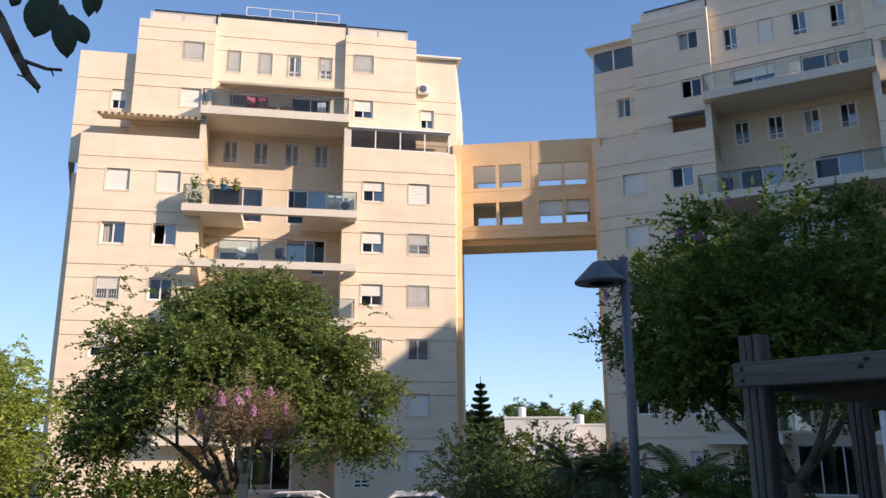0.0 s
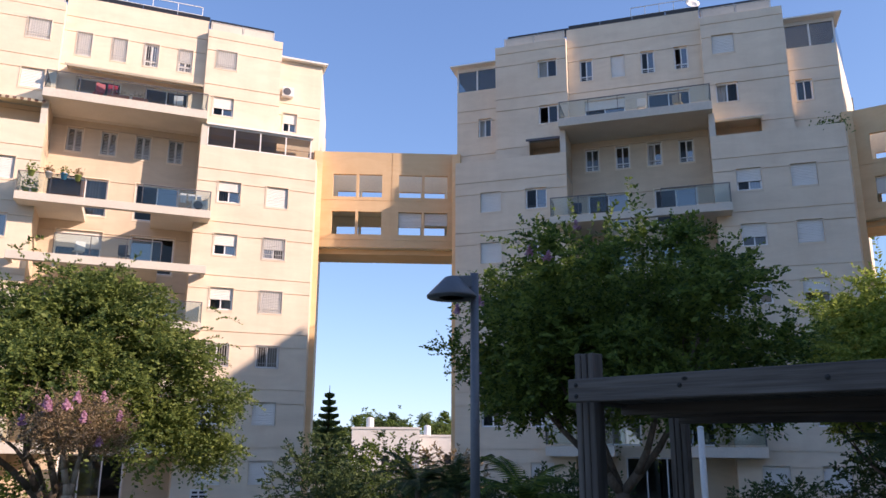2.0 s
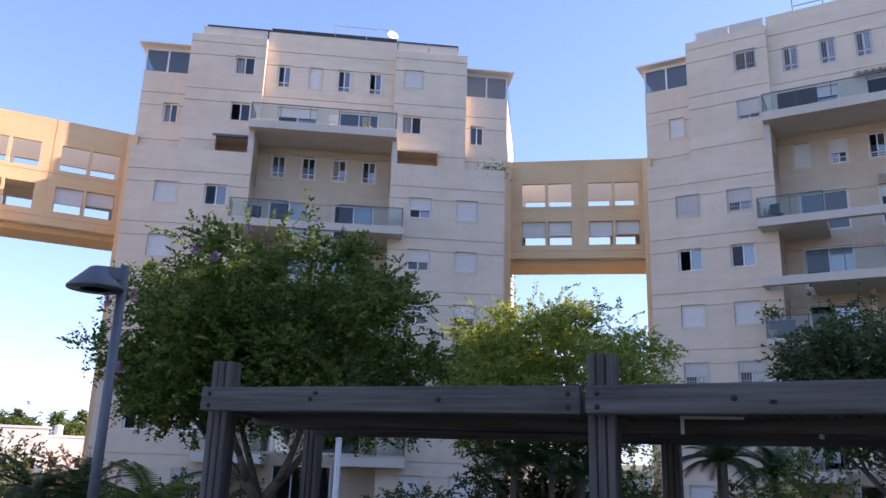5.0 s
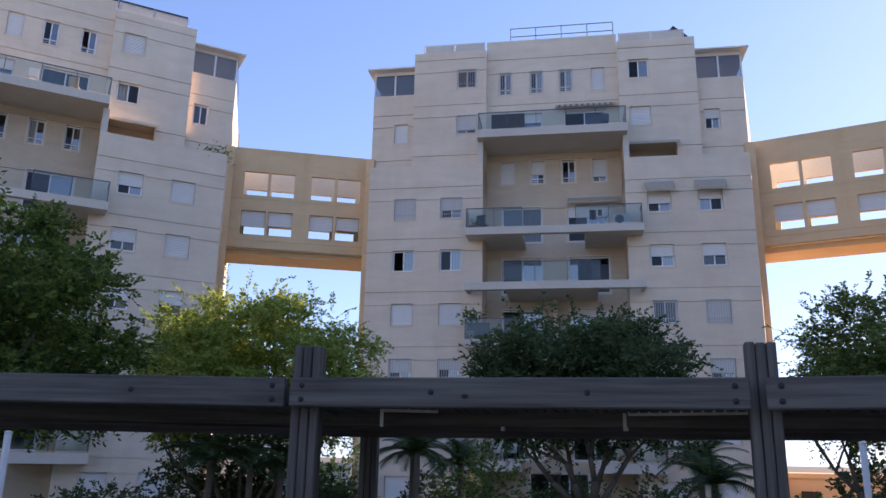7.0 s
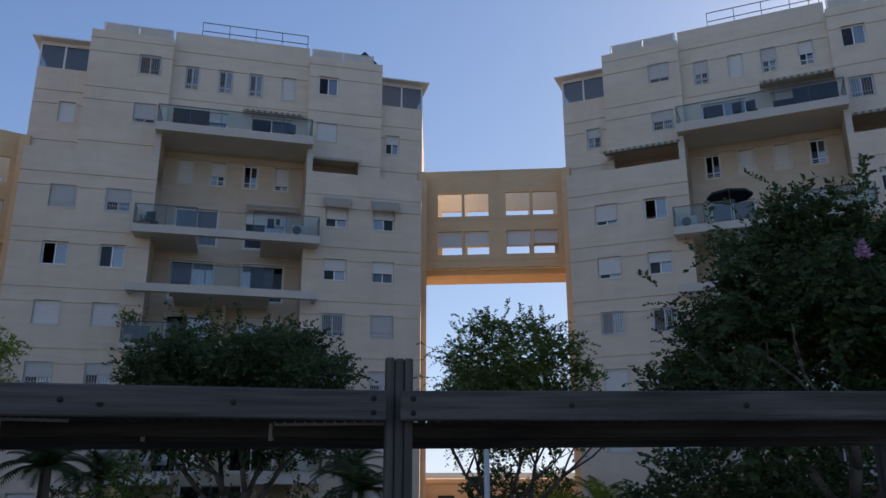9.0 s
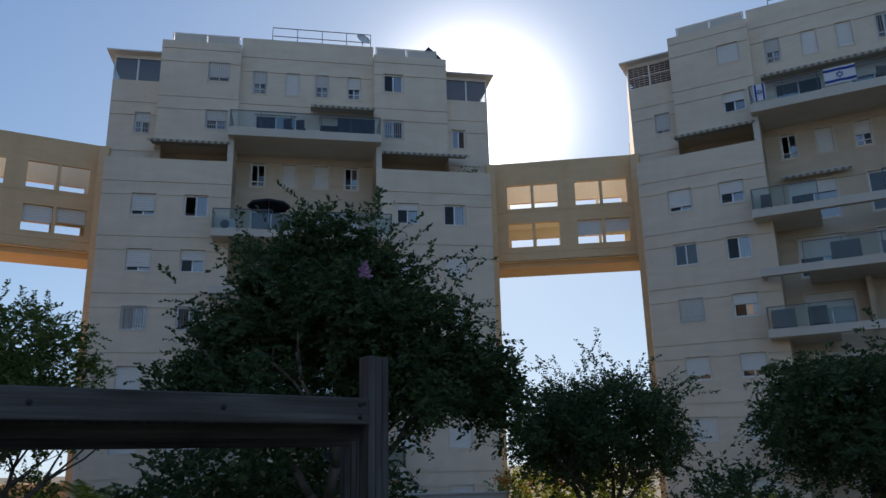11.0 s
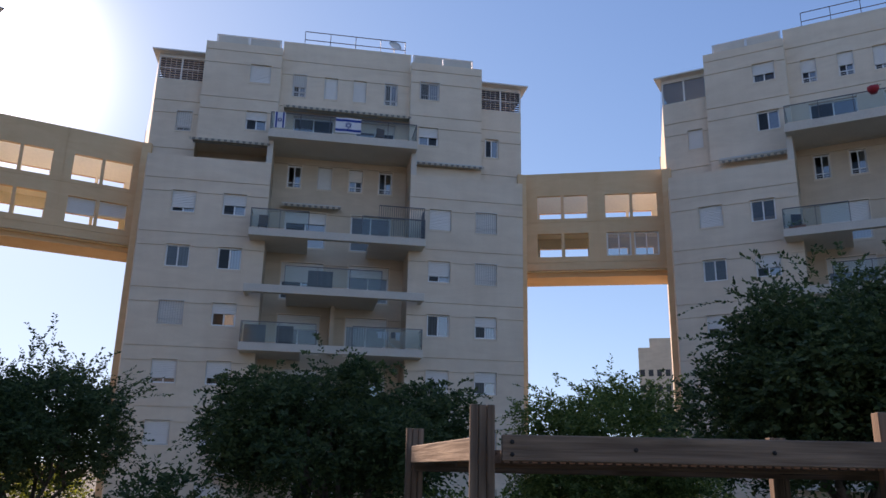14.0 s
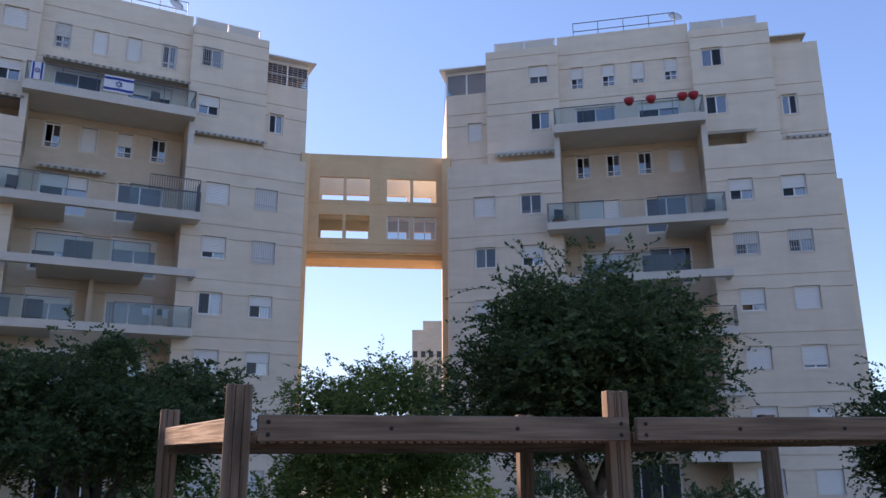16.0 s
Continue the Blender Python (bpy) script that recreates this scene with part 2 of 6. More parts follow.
CLOTHW = mat("white cloth", (0.75, 0.75, 0.76), 0.9, 0.05, 6.0, 80.0, 0.05)
CLOTHB = mat("blue cloth", (0.02, 0.06, 0.30), 0.9, 0.1, 6.0, 80.0, 0.05)
REDPOT = mat("red planter plastic", (0.40, 0.02, 0.03), 0.5, 0.1, 6.0, 40.0, 0.0)
BLUEPOT = mat("sky blue pot", (0.05, 0.30, 0.55), 0.5, 0.1, 6.0, 40.0, 0.0)
GREENPOT = mat("lime pot", (0.30, 0.38, 0.10), 0.5, 0.1, 6.0, 40.0, 0.0)
BROWN = mat("brown rattan", (0.16, 0.09, 0.06), 0.8, 0.3, 10.0, 60.0, 0.2)
NAVY = mat("dark fabric", (0.02, 0.025, 0.04), 0.9, 0.2, 6.0, 60.0, 0.1)
WHITEP = mat("white paint", (0.78, 0.76, 0.72), 0.6, 0.06, 2.0, 30.0, 0.05)
HOUSEW = mat("white house render", (0.74, 0.71, 0.66), 0.9, 0.08, 0.4, 5.0, 0.05)
CARPAINT = mat("white car paint", (0.62, 0.63, 0.65), 0.25, 0.04, 2.0, 30.0, 0.0)
CARDARK = mat("dark car paint", (0.05, 0.055, 0.065), 0.25, 0.04, 2.0, 30.0, 0.0)
RUBBER = mat("tyre rubber", (0.02, 0.02, 0.02), 0.9, 0.1, 5.0, 40.0, 0.1)
INK = mat("black ink", (0.02, 0.02, 0.02), 0.8, 0.1, 5.0, 40.0, 0.0)
LEAF_MID = leaf_mat("mid green leaves", (0.040, 0.085, 0.024), (0.22, 0.30, 0.058), 0.5)
LEAF_LITE = leaf_mat("light green leaves", (0.15, 0.23, 0.04), (0.48, 0.54, 0.12), 0.5)
LEAF_DARK = leaf_mat("dark green leaves", (0.036, 0.070, 0.030), (0.13, 0.18, 0.064), 0.42)
LEAF_GREY = leaf_mat("grey green leaves", (0.070, 0.120, 0.034), (0.26, 0.32, 0.085), 0.45)
LEAF_RED = leaf_mat("reddish seed heads", (0.17, 0.13, 0.06), (0.46, 0.34, 0.21), 0.45)
PALEBARK = mat("pale smooth bark", (0.36, 0.28, 0.20), 0.85, 0.3, 4.0, 20.0, 0.3, stretch=(3, 3, 0.6))
ORANGE = leaf_mat("orange blossom", (0.62, 0.16, 0.05), (0.75, 0.26, 0.08), 0.45)
PINK = leaf_mat("pink blossom", (0.42, 0.20, 0.32), (0.62, 0.38, 0.50), 0.45)
# shade on the near leaves is put into this dark colour
SHADELEAF = mat("broad leaf darkened for shade", (0.022, 0.050, 0.020), 0.6, 0.3, 6.0, 40.0, 0.05)
AWNCREAM = leaf_mat("pale striped awning cloth", (0.72, 0.62, 0.44), (0.78, 0.68, 0.50), 0.4)
CURTAIN = leaf_mat("pale curtain cloth", (0.52, 0.50, 0.46), (0.66, 0.64, 0.60), 0.35)
CREAM = mat("cream paint", (0.86, 0.79, 0.63), 0.9, 0.08, 0.6, 8.0, 0.05)
YELLOW = leaf_mat("yellow green leaves", (0.20, 0.24, 0.03), (0.38, 0.40, 0.06), 0.5)


# ---- mesh tools ----
class Build:
    """Collects faces for one mesh."""

    def __init__(self):
        self.v, self.f = [], []

    def quad(self, *pts):
        n = len(self.v)
        self.v += [tuple(p) for p in pts]
        self.f.append(tuple(range(n, n + len(pts))))
        return self

    def box(self, x0, x1, y0, y1, z0, z1, m=None):
        n = len(self.v)
        pts = [(x, y, z) for z in (z0, z1) for y in (y0, y1) for x in (x0, x1)]
        if m is not None:
            pts = [tuple(m @ Vector(p)) for p in pts]
        self.v += pts
        self.f += [tuple(n + i for i in q) for q in ((0, 2, 3, 1), (4, 5, 7, 6), (0, 1, 5, 4), (2, 6, 7, 3), (0, 4, 6, 2), (1, 3, 7, 5))]
        return self

    def bar(self, p, q, r, sides=6, r2=None):
        """A round bar from p to q, tapering to r2."""
        p, q = Vector(p), Vector(q)
        d = (q - p).normalized()
        a = d.orthogonal().normalized()
        b = d.cross(a)
        r2 = r if r2 is None else r2
        n = len(self.v)
        for c, rr in ((p, r), (q, r2)):
            for k in range(sides):
                w = 2 * math.pi * k / sides
                self.v.append(tuple(c + (a * math.cos(w) + b * math.sin(w)) * rr))
        for k in range(sides):
            j = (k + 1) % sides
            self.f.append((n + k, n + j, n + sides + j, n + sides + k))
        self.f.append(tuple(n + k for k in reversed(range(sides))))
        self.f.append(tuple(n + sides + k for k in range(sides)))
        return self

    def lathe(self, rows, sides=16, at=(0, 0, 0)):
        """A turned shape from (radius, height) rows."""
        n = len(self.v)
        for r, z in rows:
            for k in range(sides):
                w = 2 * math.pi * k / sides
                self.v.append((at[0] + r * math.cos(w), at[1] + r * math.sin(w), at[2] + z))
        for i in range(len(rows) - 1):
            for k in range(sides):
                j = (k + 1) % sides
                self.f.append((n + i * sides + k, n + i * sides + j, n + (i + 1) * sides + j, n + (i + 1) * sides + k))
        self.f.append(tuple(n + k for k in reversed(range(sides))))
        self.f.append(tuple(n + (len(rows) - 1) * sides + k for k in range(sides)))
        return self

    def mesh(self, name, material, smooth=False, bevel=0.0):
        me = bpy.data.meshes.new(name)
        me.from_pydata(self.v, [], self.f)
        me.update()
        if bevel:
            bm = bmesh.new()
            bm.from_mesh(me)
            bmesh.ops.bevel(bm, geom=bm.edges[:], offset=bevel, segments=1, affect="EDGES")
            bm.to_mesh(me)
            bm.free()
        me.materials.append(material)
        if smooth:
            me.shade_smooth()
        return me


def part(name, me, parent, at=None, label=""):
    """One mesh object under a thing or a part; at: its place in the parent."""
    ob = new(name, me)
    ob.parent = parent
    if at is not None:
        ob.matrix_basis = at if isinstance(at, Matrix) else Matrix.Translation(at)
    return tagged(ob, label)


def thing(name, m, label, category, group="", me=None, kind=""):
    ob = new(name, me)
    ob.matrix_basis = m
    return tagged(ob, label, category, group, kind)


# ---- ground ----
def ground_height(x, y):
    """Flat plaza, falling gently towards the ring of buildings, then level."""
    r = math.hypot(x, y)
    s = min(1.0, max(0.0, (r - 11) / 18))
    return -1.75 * s * s * (3 - 2 * s)


gb = Build()
RINGS = [0, 3, 6, 9, 11, 13, 15, 17, 19, 21, 23, 25, 27, 29, 32, 40, 60, 100, 200, 500, 1500, 4000]
SEG = 64
gb.v.append((0, 0, 0))
for r in RINGS[1:]:
    for k in range(SEG):
        w = 2 * math.pi * k / SEG
        gb.v.append((r * math.cos(w), r * math.sin(w), ground_height(r, 0)))
for k in range(SEG):
    gb.f.append((0, 1 + k, 1 + (k + 1) % SEG))
for i in range(len(RINGS) - 2):
    for k in range(SEG):
        j = (k + 1) % SEG
        a = 1 + i * SEG
        gb.f.append((a + k, a + SEG + k, a + SEG + j, a + j))
thing("ground", Matrix(), "dry grass and soil sloping down to the buildings", "ground", me=gb.mesh("ground", SOIL, True), kind="structure")


# ---- walls with openings ----
def wall_mesh(b, x0, x1, z0, z1, y, holes=(), grooves=(), depth=0.28, groove=0.045, deep=0.06):
    """Front face at y (seen from -y) with openings that go through and recessed joints; reveals run back by depth."""
    zs = {z0, z1}
    xs = {x0, x1}
    for a, c, d, e in holes:
        xs |= {a, c}
        zs |= {d, e}
    gr = [g for g in grooves if z0 < g < z1 - groove]
    for g in gr:
        zs |= {g, g + groove}
    xs, zs = sorted(xs), sorted(zs)
    inset = [any(g - 1e-6 <= zs[j] and zs[j + 1] <= g + groove + 1e-6 for g in gr) for j in range(len(zs) - 1)]
    for j in range(len(zs) - 1):
        if zs[j + 1] - zs[j] < 1e-5:
            continue
        yy = y + (deep if inset[j] else 0)
        zc = (zs[j] + zs[j + 1]) / 2
        run = None
        cells = []
        for i in range(len(xs) - 1):
            xc = (xs[i] + xs[i + 1]) / 2
            hole = any(a < xc < c and d < zc < e for a, c, d, e in holes)
            if hole:
                run = None
            elif run is None:
                run = [xs[i], xs[i + 1]]
                cells.append(run)
            else:
                run[1] = xs[i + 1]
        for a, c in cells:
            b.quad((a, yy, zs[j]), (c, yy, zs[j]), (c, yy, zs[j + 1]), (a, yy, zs[j + 1]))
            if inset[j]:
                b.quad((a, y, zs[j]), (c, y, zs[j]), (c, yy, zs[j]), (a, yy, zs[j]))
                b.quad((a, yy, zs[j + 1]), (c, yy, zs[j + 1]), (c, y, zs[j + 1]), (a, y, zs[j + 1]))
    yb = y + depth
    for a, c, d, e in holes:
        b.quad((a, y, d), (a, yb, d), (a, yb, e), (a, y, e))
        b.quad((c, yb, d), (c, y, d), (c, y, e), (c, yb, e))
        b.quad((a, y, d), (c, y, d), (c, yb, d), (a, yb, d))
        b.quad((a, yb, e), (c, yb, e), (c, y, e), (a, y, e))


# ---- windows: prototypes share their meshes ----
_cache = {}


def shared(key, make):
    if key not in _cache:
        _cache[key] = make()
    return _cache[key]


def lattice(b, xs, zs, holes, y0, y1):
    """A flat frame in one piece: the grid of xs by zs, less the cells named in holes."""
    ids = {}
    def vert(i, k, j):
        if (i, k, j) not in ids:
            ids[(i, k, j)] = len(b.v)
            b.v.append((xs[i], (y0, y1)[k], zs[j]))
        return ids[(i, k, j)]
    nx, nz = len(xs) - 1, len(zs) - 1
    solid = {(i, j) for i in range(nx) for j in range(nz)} - set(holes)
    for i, j in solid:
        b.f.append((vert(i, 0, j), vert(i + 1, 0, j), vert(i + 1, 0, j + 1), vert(i, 0, j + 1)))
        b.f.append((vert(i, 1, j), vert(i, 1, j + 1), vert(i + 1, 1, j + 1), vert(i + 1, 1, j)))
        if (i - 1, j) not in solid:
            b.f.append((vert(i, 0, j), vert(i, 0, j + 1), vert(i, 1, j + 1), vert(i, 1, j)))
        if (i + 1, j) not in solid:
            b.f.append((vert(i + 1, 0, j), vert(i + 1, 1, j), vert(i + 1, 1, j + 1), vert(i + 1, 0, j + 1)))
        if (i, j - 1) not in solid:
            b.f.append((vert(i, 0, j), vert(i, 1, j), vert(i + 1, 1, j), vert(i + 1, 0, j)))
        if (i, j + 1) not in solid:
            b.f.append((vert(i, 0, j + 1), vert(i + 1, 0, j + 1), vert(i + 1, 1, j + 1), vert(i, 1, j + 1)))
    return b


def frame_mesh(w, h, leaves):
    t = 0.085
    xs = [0, t]
    for k in range(1, leaves):
        xs += [w * k / leaves - 0.035, w * k / leaves + 0.035]
    xs += [w - t, w]
    return lattice(Build(), xs, [0, t, h - t, h], [(2 * k + 1, 1) for k in range(leaves)], 0, 0.08).mesh("window frame", FRAME)


def surround_mesh(w, h):
    """A thin raised band round the opening."""
    t = 0.06
    return lattice(Build(), [-t, 0, w, w + t], [-t - 0.04, 0, h, h + t], [(1, 1)], -0.022, 0.0).mesh("surround", STONE)


def shutter_mesh(w, drop):
    """A roller shutter: one ribbed sheet with a bottom rail."""
    b = Build()
    n = max(2, round(drop / 0.09))
    zs = []
    for k in range(n):
        z1, z0 = -drop * k / n, -drop * (k + 1) / n
        zs += [(z1, 0.0), (z0 + 0.018, -0.012), (z0 + 0.006, 0.008)]
    zs += [(-drop, 0.0), (-drop, -0.022), (-drop - 0.03, -0.022), (-drop - 0.03, 0.02)]
    for z, y in zs:
        b.v += [(0, y, z), (w, y, z)]
    for i in range(len(zs) - 1):
        b.f.append((2 * i + 2, 2 * i + 3, 2 * i + 1, 2 * i))
    return b.mesh("shutter", SHUTTER)


def louvre_mesh(w, h):
    b = Build()
    b.box(0, 0.05, -0.03, 0, 0, h).box(w - 0.05, w, -0.03, 0, 0, h).box(0.05, w - 0.05, -0.03, 0, h - 0.05, h).box(0.05, w - 0.05, -0.03, 0, 0, 0.05)
    for k in range(13):
        z = 0.08 + (h - 0.16) * k / 13
        b.quad((0.05, -0.025, z), (w - 0.05, -0.025, z), (w - 0.05, -0.002, z + 0.05), (0.05, -0.002, z + 0.05))
    return b.mesh("louvre shutter", PALEMET)


def grille_mesh(w, h):
    b = Build()
    n = max(5, round(w / 0.12))
    for k in range(n + 1):
        x = w * k / n
        b.box(x - 0.012, x + 0.012, -0.18, -0.156, -0.03, h + 0.03)
    for z in (-0.03, h * 0.2, h + 0.01):
        b.box(-0.02, w + 0.02, -0.165, -0.14, z, z + 0.025)
    for x in (-0.02, w):
        for z in (-0.03, h):
            b.box(x, x + 0.02, -0.16, 0.1, z, z + 0.02)
    return b.mesh("window grille", PALEMET)


def pane_mesh(w, h, mat_):
    return Build().quad((0, 0, 0), (w, 0, 0), (w, 0, h), (0, 0, h)).mesh("pane", mat_)


def curtain_mesh(x0, x1, h):
    """A hung cloth with soft upright folds."""
    b = Build()
    n = max(8, round((x1 - x0) / 0.045))
    for k in range(n + 1):
        x = x0 + (x1 - x0) * k / n
        y = 0.03 * math.sin(k * 1.9) + 0.012 * math.sin(k * 0.7)
        b.v += [(x, y, 0.02), (x, y * 0.7, h - 0.04)]
    for k in range(n):
        b.f.append((2 * k, 2 * k + 2, 2 * k + 3, 2 * k + 1))
    return b.mesh("curtain", CURTAIN, True)


def window(tower, x, z, w, h, y, state, leaves=2, rng=None):
    """One window of a tower. state: o open, h half shut, q nearly shut, c shut, l louvred shutters; a leading b adds a grille."""
    fr = part("window", shared(("fr", w, h, leaves), lambda: frame_mesh(w, h, leaves)), tower, (x, y + 0.14, z))
    part("surround", shared(("su", w, h), lambda: surround_mesh(w, h)), fr, (0, -0.142, 0))
    # sash shade and sky reflection are put into the two glass materials
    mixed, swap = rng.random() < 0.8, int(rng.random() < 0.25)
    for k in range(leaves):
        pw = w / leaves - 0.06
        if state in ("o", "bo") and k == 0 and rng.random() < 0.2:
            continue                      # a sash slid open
        glass = (SHADEPANE, SKYPANE)[(k + swap) % 2] if mixed else PANE
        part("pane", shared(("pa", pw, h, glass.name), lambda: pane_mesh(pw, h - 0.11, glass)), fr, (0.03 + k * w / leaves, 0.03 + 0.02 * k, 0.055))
    veil = rng.random()
    if state[-1] in "ohtq" and veil < 0.62:
        # a curtain drawn over one side, or over both
        c0, c1 = (0.05, w - 0.05) if veil < 0.14 else ((0.05, w * 0.5) if veil < 0.32 else (w * 0.48, w - 0.05))
        part("curtain", shared(("cu", w, h, c0, c1), lambda: curtain_mesh(c0, c1, h)), fr, (0, 0.16, 0))
    if w < 0.85:
        # fixed lower lights under a transom
        part("transom", shared(("tr", w), lambda: Build().box(0.072, w - 0.072, 0.0, 0.05, 0.30, 0.36).box(w * 0.5 - 0.014, w * 0.5 + 0.014, -0.01, 0.0, 0.07, 0.30).box(0.072, w - 0.072, -0.012, -0.002, 0.17, 0.19).mesh("transom", FRAME)), fr)
    if "l" in state:
        for k in range(2):
            part("shutter", shared(("lo", w, h), lambda: louvre_mesh(w / 2 - 0.03, h - 0.06)), fr, (0.02 + k * (w / 2), -0.02, 0.03))
    drop = {"h": 0.52, "q": 0.78, "c": 0.97, "t": 0.3}.get(state[-1], 0)
    if drop:
        drop = round(drop + (rng.choice((-0.08, 0, 0.06)) if drop < 0.9 else 0), 2)
        part("shutter", shared(("sh", w, h, drop), lambda: shutter_mesh(w - 0.08, (h - 0.05) * drop)), fr, (0.04, -0.03, h - 0.02))
    if state[0] == "b":
        part("grille", shared(("gr", w, h), lambda: grille_mesh(w, h)), fr)
    return fr


FL = 3.05                 # storey height
HALF = 10.55              # half width of the front
REC = 3.93                # half width of the middle recess
UP = 1.47                 # set-back of the two upper storeys
MID = 1.95                # their middle part
BACK = 2.3                # depth of the recess
DEEP = 12.5
TOPW, TOPC = 27.49, 28.25
COLS = (-9.03, -6.34, 5.08, 7.76)
SMALL8 = (-3.2, -1.31, 0.44, 2.36)
SMALL6 = (-3.12, -1.34, 0.49, 2.27)
GROOVES = [FL * r - 0.22 for r in range(1, 10)] + [FL * r + 2.08 for r in range(0, 9)]
W, H_ = 1.25, 1.22


def railing(parent, pts, y, z, h, glass, rail, every=1.6):
    """A glass railing: panels between posts, with a handrail, as parts of the balcony."""
    for x0, x1 in pts:
        n = max(1, round((x1 - x0) / every))
        b = Build()
        b.box(x0, x1, y - 0.02, y + 0.02, z + h, z + h + 0.045)
        for k in range(n + 1):
            x = x0 + (x1 - x0) * k / n
            b.box(x - 0.018, x + 0.018, y - 0.015, y + 0.015, z, z + h)
        part("handrail", b.mesh("handrail", rail), parent)
        for k in range(n):
            a, c = x0 + (x1 - x0) * k / n + 0.02, x0 + (x1 - x0) * (k + 1) / n - 0.02
            part("glass_panel", Build().box(a, c, y - 0.006, y + 0.006, z + 0.06, z + h - 0.02).mesh("glass panel", glass), parent)


def side_rail(parent, x, y0, y1, z, h, glass, rail):
    b = Build().box(x - 0.02, x + 0.02, y0, y1, z + h, z + h + 0.045)
    part("handrail", b.mesh("handrail", rail), parent)
    part("glass_panel", Build().box(x - 0.006, x + 0.006, y0, y1, z + 0.06, z + h - 0.02).mesh("glass panel", glass), parent)


def awning(tower, x0, x1, z, y, out, drop, cloth=AWNING, stripe=AWNDARK, label="striped cloth awning"):
    """A roll-out awning: sloping cloth, cassette and a scalloped, striped valance."""
    b = Build()
    b.box(x0, x1, y - 0.12, y - 0.002, z - 0.06, z + 0.06)
    head = part("awning", b.mesh("awning cassette", PALEMET), tower, label=label)
    c = Build()
    ya, yb, za, zb = y - 0.1, y - out, z, z - drop
    c.quad((x0, ya, za), (x0, yb, zb), (x1, yb, zb), (x1, ya, za))
    c.quad((x0, ya, za - 0.01), (x1, ya, za - 0.01), (x1, yb, zb - 0.01), (x0, yb, zb - 0.01))
    part("cloth", c.mesh("awning cloth", cloth), head)
    n = max(4, round((x1 - x0) / 0.17))
    v1 = Build()
    for k in range(n + 1):
        x = x0 + (x1 - x0) * k / n
        v1.v += [(x, yb, zb), (x, yb, zb - 0.12)]
        if k < n:
            v1.v.append((x + (x1 - x0) / n / 2, yb, zb - 0.17))
    for k in range(n):
        v1.f.append((3 * k + 1, 3 * k + 2, 3 * k + 4, 3 * k + 3, 3 * k))
    vm = v1.mesh("valance", cloth)
    vm.materials.append(stripe)
    vm.polygons.foreach_set("material_index", [k % 2 for k in range(n)])
    part("valance", vm, head)
    s = Build().bar((x0 + 0.05, ya, za - 0.05), (x0 + 0.05, yb, zb - 0.02), 0.02).bar((x1 - 0.05, ya, za - 0.05), (x1 - 0.05, yb, zb - 0.02), 0.02)
    part("arm", s.mesh("awning arms", GREYMET), head)


